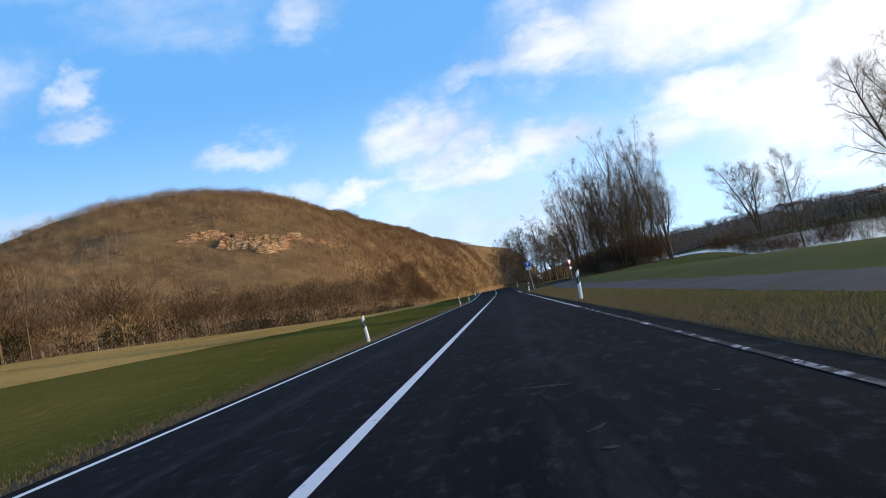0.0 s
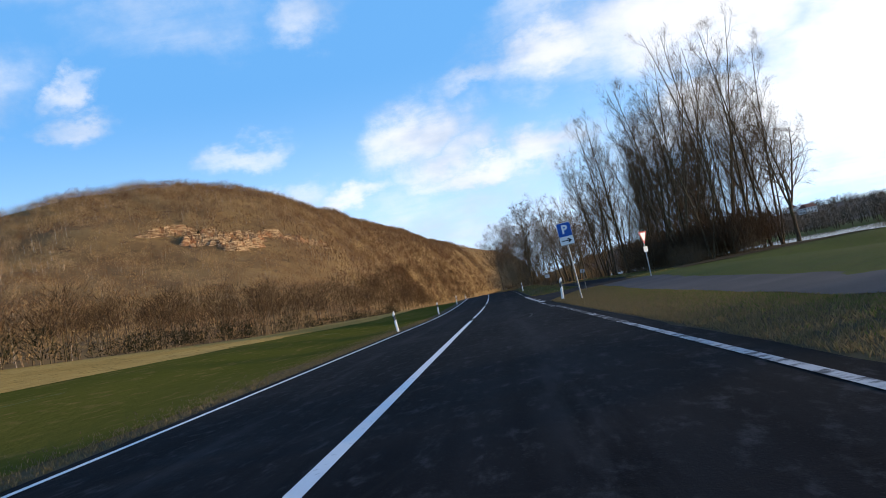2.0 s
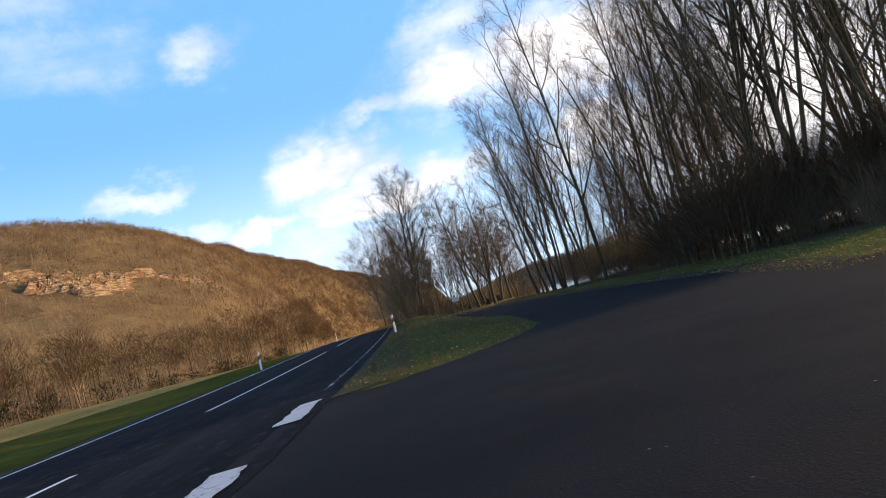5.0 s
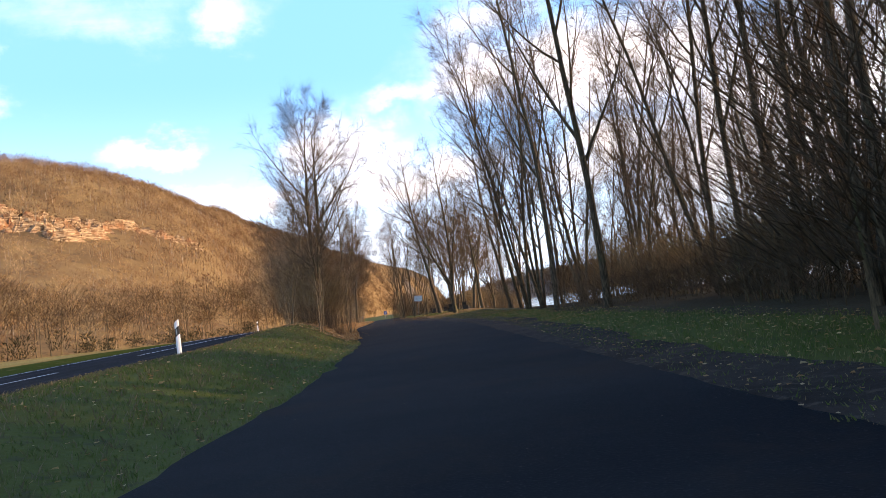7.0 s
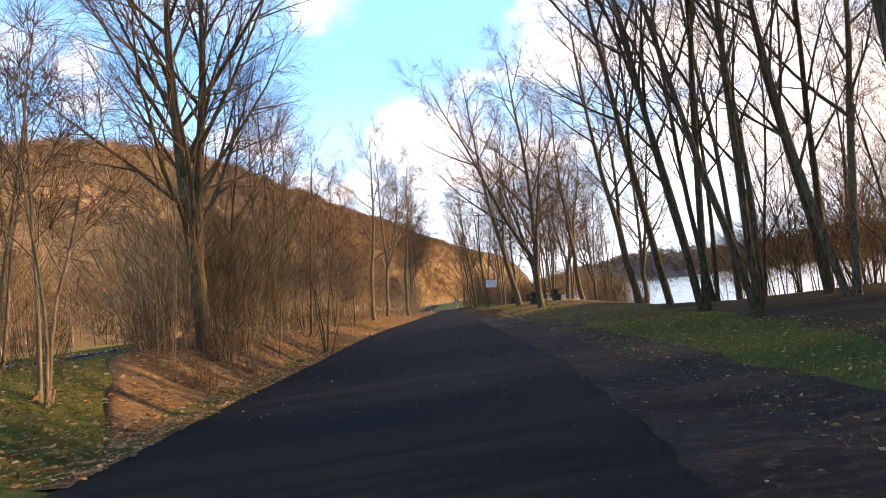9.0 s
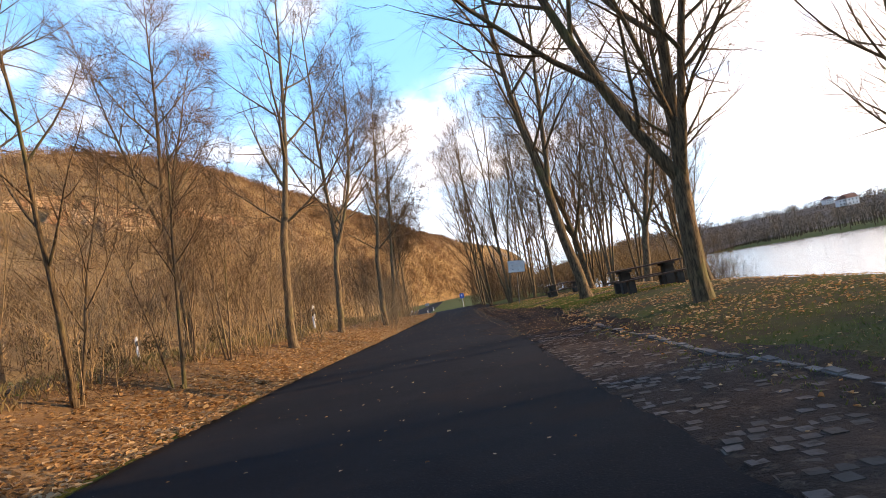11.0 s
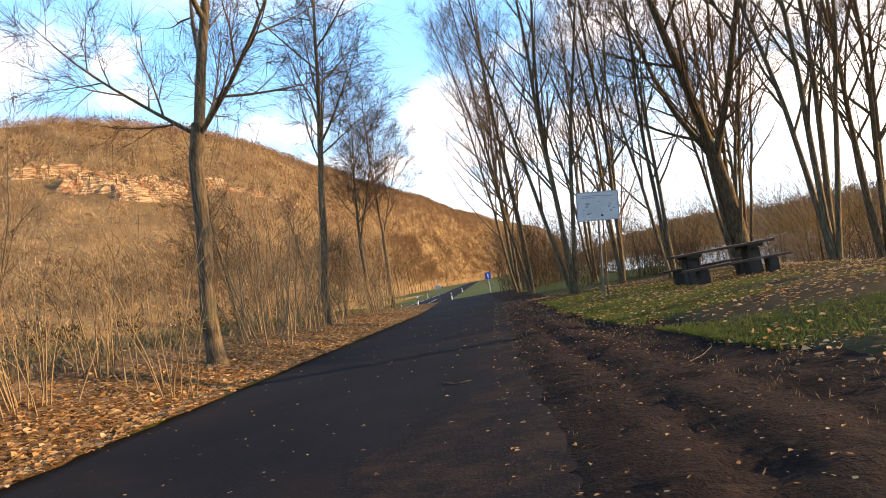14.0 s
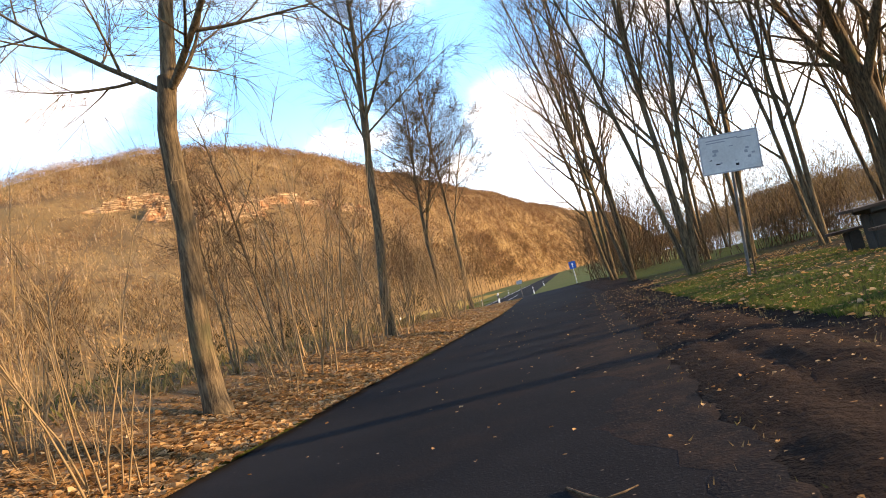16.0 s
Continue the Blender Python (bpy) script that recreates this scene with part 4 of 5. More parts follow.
alders = [
    make_tree(31, [(17, 0.05, 0.3)], ALDER, tall_label, ALDER_BARK, 0, 0.12),
    make_tree(32, [(18, 0.10, 1.3), (15, 0.14, 4.4)], SLENDER, tall_label, ALDER_BARK, 0, 0.115),
    make_tree(33, [(19, 0.03, 2.3)], SLENDER, tall_label, ALDER_BARK, 0, 0.115),
    make_tree(34, [(16, 0.08, 0), (17, 0.14, 2.1), (14, 0.18, 4.2)], SLENDER, "bare multi-stemmed alder in the riverside wood", ALDER_BARK, 0, 0.10),
    make_tree(35, [(14, 0.10, 0.4), (13, 0.20, 2.6)], ALDER, tall_label, PALE_BARK, 0, 0.10),
]
rng = random.Random(5)
wood_places = [(16.5, 134.3), (18.9, 127.4), (16.1, 140.2), (17.0, 148.0), (19.6, 149.3), (17.3, 156.6), (18.6, 156.2), (20.6, 159.8), (16.8, 151.3)]
wood_places += [(20, 113), (24, 114.5), (16.5, 121), (19.5, 123)]
tries = 0
while len(wood_places) < 41 and tries < 4000:
    tries += 1
    y = 117 + 39 * rng.random() ** 1.1
    x = along(LAY_RIGHT, y) + rng.uniform(4.6, 17 - 8 * between(120, 108, y)) + 2.0 * between(112, 103, y)
    if y > 134 and x < along(LAY_RIGHT, y) + 7.0:
        continue
    if all((x - a) ** 2 + (y - b) ** 2 > 3.0 for a, b in wood_places):
        wood_places.append((x, y))
stand(alders, [(x, y, rng.uniform(0, 360), rng.uniform(0.82, 1.12), (rng.uniform(-7, 4), rng.uniform(-4, 4))) for x, y in wood_places], "alders of the riverside wood")

# Slim young trees deeper in the wood.
pole_label = "slim young bare tree in the riverside wood"
poles = [
    make_tree(85, [(10, 0.05, 0.4), (8.5, 0.16, 2.5), (9, 0.14, 4.6)], dict(THIN, first=(0.12, 0.15, 0.15), ratio=(0.34, 0.46, 0.46)), pole_label, ALDER_BARK, 0, 0.06),
    make_tree(86, [(11, 0.04, 1.4), (8, 0.2, 3.6)], dict(THIN, first=(0.12, 0.15, 0.15), ratio=(0.34, 0.46, 0.46)), pole_label, ALDER_BARK, 0, 0.065),
]
pole_rng = random.Random(17)
stand(poles, [(pole_rng.uniform(19.5, 28.5), 127 + 40 * (k + pole_rng.random()) / 17, pole_rng.uniform(0, 360), pole_rng.uniform(0.7, 1.1), (pole_rng.uniform(-7, 3), pole_rng.uniform(-3, 3))) for k in range(17)], "young trees of the riverside wood")

# The tall fan-shaped tree at the wood's near corner.
fan = make_tree(38, [(21, 0.05, 0.3), (21, 0.20, 1.1), (19, 0.30, 2.0), (21, 0.14, 3.0), (18, 0.32, 4.1), (20, 0.20, 5.2), (17, 0.40, 5.9)], dict(SLENDER, count=(10, 5, 4), first=(0.3, 0.15, 0.15)), "tall bare many-stemmed tree spreading like a fan", PALE_BARK, 0, 0.11)
stand([fan], [(23.5, 118, 0, 1.05, (0, 0)), (19.0, 117, 75, 0.92, (0, 0))], "fan-shaped trees of the wood's corner")

# Trees on the picnic lawn and round the notice board.
lawn_trees = [
    make_tree(41, [(12, 0.05, 1.0), (9, 0.35, 4.0)], SPREADING, "big leaning bare tree on the picnic lawn", BARK, 4.2, 0.19, (-0.15, 0)),
    make_tree(42, [(10.5, 0.52, 0.5), (11, 0.10, 3.0), (8, 0.35, 2.4)], SPREADING, "big forked bare tree on the picnic lawn", BARK, 2.5, 0.18, (0, 0), -0.03),
    make_tree(43, [(12, 0.08, 0.6), (9, 0.5, 2.6), (8, 0.6, 5.4)], SPREADING, "gnarled bare tree behind the picnic table", BARK, 3.6, 0.22, (-0.12, 0)),
]
stand(lawn_trees, [
    (13.15, 180.1, 0, 1.0, (0, 0)), (13.8, 168.4, 0, 1.0, (0, 0)), (15.9, 200.5, 30, 1.0, (0, 0)),
    (17.3, 180.2, 60, 0.85, (0, 0)), (19.5, 171.0, 100, 0.8, (0, 0)), (17.3, 190.0, 200, 0.85, (0, 0)), (17.6, 163.0, 20, 0.85, (0, 0)), (20.0, 193.0, 290, 0.8, (0, 0)),
])
clump = [
    make_tree(51, [(14, 0.05, 0), (13, 0.10, 1.5), (14, 0.12, 3.0), (12, 0.14, 4.5)], THIN, "clump of slim bare stems by the board", PALE_BARK, 0, 0.085),
    make_tree(52, [(13, 0.06, 0.7), (14, 0.10, 2.9), (11, 0.16, 4.9)], THIN, "clump of slim bare stems by the board", PALE_BARK, 0, 0.08),
]
places = [(10.7, 199.6), (12.3, 201.5), (9.4, 205.5), (13.6, 199.8), (16.5, 204), (12, 208), (18.5, 198), (14, 217), (22, 200), (15.6, 200.6), (17.6, 206.5), (20.2, 195.0), (16.6, 196.2), (8.8, 209.5)]
stand(clump, [(x, y, rng.uniform(0, 360), rng.uniform(0.85, 1.15), (rng.uniform(-4, 4), rng.uniform(-3, 3))) for x, y in places], "slim trees round the notice board")

# River bank trees seen from the road.
bank_trees = [make_tree(61, [(7, 0.35, 2.9), (8, 0.15, 0.6), (7, 0.2, 5.0)], SPREADING, "bare bank tree leaning over the water", BARK, 3.2, 0.17, (-0.1, 0))]
stand(bank_trees, [(34.6, 93.5, 0, 1.15, (-8, 0)), (34.5, 62.5, 220, 1.6, (0, 0)), (26.8, 111.5, 80, 1.0, (4, 0)), (36.5, 109, 40, 0.45, (0, 0))], "trees on the river bank")
bank_alder = make_tree(62, [(11.5, 0.04, 0.5)], dict(ALDER, count=(22, 8, 6), angle=(1.0, 0.7, 0.7), ratio=(0.36, 0.46, 0.44)), "slim bare alder with a conical crown on the bank", BARK, 0, 0.13)
stand([bank_alder], [(34.2, 83.5, 0, 1.0, (-3, 0)), (35.0, 89.0, 120, 0.8, (-4, 0)), (36.5, 66.0, 70, 1.3, (-3, 0))], "trees on the river bank")

# Shrubs.
brush = [make_shrub(71, 14, 3.6, 2.0, "leafless brown shrub by the lay-by"), make_shrub(72, 11, 4.4, 1.6, "leafless brown shrub by the lay-by"), make_shrub(73, 18, 2.7, 2.4, "low leafless thicket by the lay-by")]
places = [(5.3, 145.4, 1.0), (5.9, 144.2, 0.8), (6.7, 146.0, 0.75), (5.0, 149, 1.0), (5.6, 151, 0.9), (4.5, 155, 1.0), (4.0, 159, 0.9), (4.6, 161.5, 0.8), (3.4, 166, 0.9), (3.9, 172.6, 0.9), (4.0, 178, 0.8), (3.2, 180, 0.9), (4.2, 185.6, 0.9), (3.4, 187.4, 1.0), (4.9, 187.0, 0.7), (4.0, 192.6, 1.1), (3.4, 194.6, 1.2), (4.3, 195.5, 0.9), (3.6, 196.9, 1.0), (4.0, 200.4, 1.0), (3.1, 202, 1.1), (3.9, 203.6, 1.0), (3.3, 205, 1.0), (2.7, 208, 1.0), (3.4, 210, 0.9), (2.3, 211, 1.0), (2.0, 184.0, 0.9), (2.4, 190.0, 0.9), (2.0, 199, 1.0), (2.4, 176.5, 0.9), (3.0, 168.2, 0.8), (4.4, 147.6, 1.1), (3.9, 151.6, 1.0)]
places = [p for k, p in enumerate(places) if p[1] < 176 or k % 2 == 0 or p[1] > 201]
places += [(3.65, 187.6, 1.05), (4.1, 192.4, 1.1), (4.5, 190.9, 0.55), (3.6, 196.0, 1.2), (3.7, 198.8, 1.0), (2.6, 171.3, 1.1), (3.4, 170.2, 0.9), (3.1, 173.6, 1.0), (3.3, 177.4, 0.9), (3.3, 183.8, 0.9)]
stand(brush, [(x, y, rng.uniform(0, 360), s * rng.uniform(0.9, 1.1), (0, 0)) for x, y, s in places], "shrubs along the lay-by")
dark_brush = [make_shrub(75, 34, 3.4, 2.8, "dark tangled undergrowth below the alders", BARK, "undergrowth", 7), make_shrub(76, 40, 2.2, 3.4, "dark low undergrowth below the alders", BARK, "undergrowth", 7)]
places = []
for _ in range(40):
    y = 108 + 43 * rng.random() ** 1.3
    places.append((along(LAY_RIGHT, y) + rng.uniform(4.2, 13) + 2.5 * between(140, 152, y), y))
for _ in range(14):
    y = rng.uniform(10, 104)
    places.append((26.5 + 3.5 * between(40, 95, y) + rng.uniform(-2.2, 1.5), y))
for _ in range(16):
    places.append((rng.uniform(10.5, 22), rng.uniform(203, 245)))
for _ in range(5):
    places.append((rng.uniform(21, 24), rng.uniform(188, 203)))
places += [(5.4, 144.6), (6.3, 145.6), (5.0, 142.2), (6.9, 143.4), (5.9, 147.6)]
stand(dark_brush, [(x, y, rng.uniform(0, 360), (0.5 if x < 8 else 0.95) * rng.uniform(0.6, 1.2), (0, 0)) for x, y in places], "undergrowth of the riverside wood")
bush = make_shrub(78, 60, 3.4, 4.5, "broad dense bare bush at the lay-by exit", BARK, "bush", 8)
stand([bush], [(9.4, 214.5, 0, 1.3, (0, 0)), (10.4, 217, 90, 1.35, (0, 0)), (9.0, 219.5, 200, 1.25, (0, 0)), (11.2, 221, 40, 1.4, (0, 0))], "bare bushes at the lay-by exit")

# ---- hillside forest ----


def forest(name, seed, count, pick, blades, tall, wide, thick, material, label, stem_material=None, stout=1.1, low=0.1):
    """A far wood as one mesh: every tree a plume of fine upward sprays."""
    r = np.random.RandomState(seed)
    verts, faces, sv, sf = [], [], [], []
    made = 0
    reach = 2.4 if thick < 0.025 else 1.0
    while made < count:
        x, y = pick(r)
        if x is None:
            continue
        made += 1
        z = ground_z(x, y)
        h = tall * r.uniform(0.7, 1.2) * (1 + 0.45 * noise.noise((x * 0.04, y * 0.04, 5)))
        w = wide * r.uniform(0.7, 1.25)
        for _ in range(blades):
            a, f = r.uniform(0, 6.283), r.uniform(0.15, 1.0)
            out = w * math.sqrt(r.uniform(0, 1)) * (1.05 - 0.65 * abs(f - 0.5))
            px, py, pz = x + out * math.cos(a) * 0.75, y + out * math.sin(a) * 0.75, z + h * (low + (0.84 - low) * f)
            length = h * r.uniform(0.07, 0.17) * reach
            tx, ty = math.cos(a) * length * 0.7 + r.normal(0, 0.3), math.sin(a) * length * 0.7 + r.normal(0, 0.3)
            t = thick * r.uniform(0.6, 1.3) / reach ** 0.6
            b = r.uniform(0, 3.14)
            k = len(verts)
            verts += [(px - t * math.cos(b), py - t * math.sin(b), pz), (px + t * math.cos(b), py + t * math.sin(b), pz), (px + tx, py + ty, pz + length * r.uniform(0.4, 1.0))]
            faces.append((k, k + 1, k + 2))
        k = len(sv)
        t = thick * stout
        sv += [(x - t, y, z - 1), (x + t * 0.5, y + t, z - 1), (x + t * 0.5, y - t, z - 1), (x + r.normal(0, 0.4), y, z + h * 0.8)]
        sf += [(k, k + 1, k + 3), (k + 1, k + 2, k + 3), (k + 2, k, k + 3)]
    wood = new(name)
    part("canopy", (verts, faces), material, wood)
    part("stemwood", (sv, sf), stem_material or FOREST_STEM, wood)
    return tagged(wood, label, "forest", kind="stuff")


def ledge_x(y):
    """The line along which the rock breaks through the slope."""
    return -176 + (y - 428) * 0.50


def on_hill(r):
    y = 110 + 1850 * r.uniform() ** 1.9
    foot, ridge = foot_x(y), ridge_x(y)
    u = 1.02 * r.uniform() ** 0.85
    x = foot + (ridge - foot) * u
    if 424 < y < 556 and -12 < x - ledge_x(y) < (32 if y < 478 else 12) and r.uniform() < 0.6:
        return None, None
    return x + r.normal(0, 2), y


def on_crest(r):
    y = 290 + 990 * r.uniform() ** 1.3
    return foot_x(y) + (ridge_x(y) - foot_x(y)) * r.uniform(0.70, 1.03), y


def at_foot(r):
    y = 60 + 1300 * r.uniform() ** 1.5
    return foot_x(y) + r.uniform(-26, 3), y


def far_bank(r):
    y = r.uniform(-100, 1500)
    return r.uniform(158, 185) + 60 * r.uniform() ** 3, y


forest("hill_forest", 1, 12500, on_hill, 46, 6.8, 4.6, 0.12, FOREST, "bare brown deciduous forest covering the hill")
forest("crest_wood", 15, 6500, on_crest, 26, 4.6, 4.6, 0.15, FOREST, "bare brown trees along the crest of the hill")
forest("slope_wood", 31, 8000, lambda r: (lambda y: (foot_x(y) + (ridge_x(y) - foot_x(y)) * r.uniform(0.02, 0.98), y))(430 + 1350 * r.uniform() ** 0.8), 30, 7.5, 6.0, 0.28, RED_FOREST, "bare reddish-brown forest on the far slope")
forest("pale_trees", 32, 70, lambda r: (lambda y: (foot_x(y) + (ridge_x(y) - foot_x(y)) * r.uniform(0.50, 0.88), y))(r.uniform(285, 410)), 16, 10.0, 2.6, 0.10, FOREST, "pale-stemmed trees high on the slope", PALE_STEM, 1.2)
forest("foot_trees", 2, 720, at_foot, 260, 12.5, 5.4, 0.035, SHADED_FOOT_WOOD, "bare trees with shade in their brown along the hill foot", BARK, 4.5, 0.28)
forest("foot_bushes", 4, 80, lambda r: (lambda y: (foot_x(y) + r.uniform(-4, 3), y))(r.uniform(60, 420)), 190, 5.0, 3.0, 0.10, IVY, "dark ivy-clad bushes along the foot of the hill", BARK)
forest("ledge_bushes", 5, 9, lambda r: (ledge_x(456) - 5 + r.normal(0, 2.0), 456 + r.normal(0, 3)), 160, 4.5, 3.2, 0.16, IVY, "dark evergreen bush above the rock ledges", BARK)
forest("far_bank_wood", 3, 2000, far_bank, 40, 10.0, 5.0, 0.2, HAZED_FAR_WOOD, "bare brown trees paled with painted haze on the far bank", BARK)


forest("end_hill_wood", 12, 1500, lambda r: (r.uniform(12, 520), r.uniform(700, 1050)), 22, 9.0, 6.0, 0.5, HAZED_FAR_WOOD, "bare brown wood, haze in its colour, on the valley-end hill", BARK)
forest("far_conifers", 13, 70, lambda r: (r.uniform(205, 300), r.uniform(250, 520)), 120, 11.0, 2.6, 0.35, CONIFER, "dark conifers among the village houses", BARK)


# Tangled thicket that closes the foot of the riverside wood, and hazel brush along the lay-by.
def in_wood(r):
    y = 111 + 17 * r.uniform() ** 1.1
    x = along(LAY_RIGHT, y) + r.uniform(5.2, 12) + 7 * r.uniform() * between(125, 108, y)
    return x, y


def wood_edge(r):
    y = r.uniform(109, 122)
    return r.uniform(19, 26), y


def behind_lay_by(r):
    y = 147 + 31 * r.uniform()
    return along(LAY_LEFT, y) - r.uniform(1.5, 4.6), y


def river_hedge(r):
    y = r.uniform(5, 104)
    x = 27.5 + 3.5 * between(40, 95, y) + r.normal(0, 0.9)
    return (x, y) if noise.noise((y * 0.11, 3, 3)) > -0.05 or 76 < y < 96 else (None, None)


forest("wood_thicket", 33, 45, lambda r: (r.uniform(14.5, 25), r.uniform(113, 119)), 280, 3.0, 1.9, 0.018, THICKET, "dark tangled thicket at the foot of the wood", BARK, 2.0)
forest("wood_thicket", 34, 46, lambda r: (lambda y: (along(LAY_RIGHT, y) + r.uniform(5.5, 14), y))(r.uniform(121, 146)), 240, 2.3, 1.8, 0.014, BROWN_BRUSH, "brown low brush between the alders", BARK, 2.0)
forest("wood_thicket", 6, 60, in_wood, 300, 3.4, 2.0, 0.016, THICKET, "dark tangled thicket at the foot of the wood", BARK, 2.0)
forest("wood_thicket", 7, 28, wood_edge, 260, 4.2, 2.2, 0.018, THICKET, "rounded bare bushes at the corner of the wood", BARK, 2.5)
forest("hazel_thicket", 8, 34, behind_lay_by, 260, 4.4, 1.4, 0.008, STEM, "hazy tan thicket between lay-by and road", STEM, 1.5)
forest("hazel_thicket", 28, 15, lambda r: (lambda y: (along(LAY_LEFT, y) - r.uniform(2.2, 5.5), y))(r.uniform(181, 215)), 170, 4.2, 1.4, 0.0055, STEM, "hazy tan thicket between lay-by and road", STEM, 1.5)
forest("island_bush", 29, 12, lambda r: (5.4 + r.normal(0, 0.6), 147.4 + r.normal(0, 1.3)), 420, 3.0, 1.3, 0.009, BROWN_BRUSH, "dense brown bush round the foot of the island tree", BARK, 2.0)
forest("wood_thicket", 16, 26, lambda r: (lambda y: (along(LAY_RIGHT, y) + r.uniform(3.9, 6.8), y))(r.uniform(118, 139)), 240, 1.4, 1.7, 0.014, THICKET, "dark low thicket along the wood's edge", BARK, 2.0)
forest("lawn_thicket", 19, 95, lambda r: (r.uniform(12.5, 27), r.uniform(206, 240)), 240, 3.6, 2.0, 0.014, BROWN_BRUSH, "brown bare bushes behind the picnic lawn", BARK, 2.0)
forest("wood_thicket", 18, 30, lambda r: (lambda y: (along(LAY_RIGHT, y) + r.uniform(6.0, 12), y))(r.uniform(146, 162)), 200, 2.6, 1.8, 0.014, THICKET, "brown low thicket between the alders", BARK, 2.0)
# Dark brush: undergrowth by the island, farther on added to stand for shade.
forest("verge_shade_brush", 25, 48, lambda r: (lambda y: (along(LAY_LEFT, y) - r.uniform(1.3, 3.4), y))(r.uniform(137, 184)), 160, 1.0, 1.0, 0.008, THICKET, "dark low brush, partly in place of shade, under roadside trees", BARK, 1.5)
forest("exit_thicket", 17, 16, lambda r: (r.uniform(6.5, 15), r.uniform(216, 246)), 260, 4.0, 2.2, 0.014, THICKET, "brown bare bushes round the lay-by exit", BARK, 2.0)
forest("bank_brush", 30, 60, lambda r: (r.uniform(18.5, 26), r.uniform(202, 224)), 220, 3.6, 1.8, 0.014, BROWN_BRUSH, "brown brush along the river bank", BARK, 2.0)
forest("bank_brush", 14, 135, lambda r: (r.uniform(21, 29), r.uniform(122, 166)), 190, 3.4, 1.6, 0.016, BROWN_BRUSH, "brown brush along the river bank", BARK, 2.0)
forest("river_hedge", 9, 105, river_hedge, 260, 2.7, 1.9, 0.020, THICKET, "dark brown hedge along the river bank", BARK, 2.0)


# Rock ledges in the hill.
def outcrop():
    """Broken sandstone beds, one above another, partly buried in the slope."""
    r = random.Random(8)
    verts, faces = [], []
    for k in range(46):
        low = k >= 26
        y0 = 432 + 42 * r.random() if low else 438 + 116 * (k + r.uniform(-0.8, 0.8)) / 26
        long = r.uniform(5, 15) if low else r.uniform(8, 26)
        shift, tall = r.uniform(-15, 8) * (0.3 if y0 > 485 else 1.0), r.uniform(2.2, 6.0) * (0.7 if y0 > 510 else 1.0)
        if low:
            shift, tall = r.uniform(2, 30), r.uniform(3.0, 7.5)
        y, row = y0 - long / 2, []
        step_x, step_z = 0.0, 0.0
        while y < y0 + long / 2:
            if r.random() < 0.6:
                step_x, step_z = r.uniform(-1.3, 1.3), r.uniform(-1.2, 1.0)
            fade = 1 - abs((y - y0) / (long / 2)) ** 3
            x = ledge_x(y) + shift + step_x + 1.6 * noise.noise((y * 0.13, shift, 2))
            h = tall * fade + step_z + 1.2 * noise.noise((y * 0.25, shift, 6)) - (3.0 if r.random() < 0.13 else 0.0)
            row.append((x, y, ground_z(x, y), h))
            y += r.uniform(0.7, 2.2)
        for n, (x, y, z, h) in enumerate(row):
            back = ground_z(x - 4, y) - 0.6
            ring = [(x + 0.9, y, z - 2.0), (x + 0.55 + r.uniform(-0.2, 0.2), y, z + h * 0.45), (x - 0.1 + r.uniform(-0.3, 0.2), y, z + h * 0.5), (x - 0.25 + r.uniform(-0.3, 0.3), y, z + h), (x - 4, y, min(back, z + h))]
            base = len(verts)
            verts += ring
            if n:
                faces += [(base - 5 + m, base - 4 + m, base + 1 + m, base + m) for m in range(4)]
    rock = part("rock_outcrop", (verts, faces), ROCK)
    return tagged(rock, "layered reddish sandstone ledges in the forest slope", "rock outcrop", kind="structure")


outcrop()


# ---- road furniture ----
def box(bm, size, at=(0, 0, 0), bevel=0.0, turn=None):
    made = bmesh.ops.create_cube(bm, size=1.0)["verts"]
    m = Matrix.Translation(at) @ (turn or Matrix.Identity(4)) @ Matrix.Diagonal((*size, 1))
    bmesh.ops.transform(bm, matrix=m, verts=made)
    if bevel:
        edges = {e for v in made for e in v.link_edges}
        bmesh.ops.bevel(bm, geom=list(edges), offset=bevel, segments=2, affect="EDGES")
    return bm


def rod(bm, radius, low, high, sides=12, x=0.0, y=0.0):
    made = bmesh.ops.create_cone(bm, cap_ends=True, segments=sides, radius1=radius, radius2=radius, depth=high - low)["verts"]
    bmesh.ops.translate(bm, verts=made, vec=(x, y, (low + high) / 2))
    return bm


def outline(points, thick, y=0.0):
    """A flat plate in the xz plane from its corner points, facing -y."""
    bm = bmesh.new()
    front = [bm.verts.new((x, y - thick / 2, z)) for x, z in points]
    back = [bm.verts.new((x, y + thick / 2, z)) for x, z in points]
    bm.faces.new(front)
    bm.faces.new(back[::-1])
    for a in range(len(points)):
        b = (a + 1) % len(points)
        bm.faces.new((front[b], front[a], back[a], back[b]))
    bmesh.ops.recalc_face_normals(bm, faces=bm.faces)
    return bm


def rounded(w, h, r, z=0.0, steps=4):
    pts = []
    for cx, cz, a0 in ((w / 2 - r, h / 2 - r, 0), (-w / 2 + r, h / 2 - r, 90), (-w / 2 + r, -h / 2 + r, 180), (w / 2 - r, -h / 2 + r, 270)):
        for k in range(steps + 1):
            a = radians(a0 + 90 * k / steps)
            pts.append((cx + r * math.cos(a), z + cz + r * math.sin(a)))
    return pts


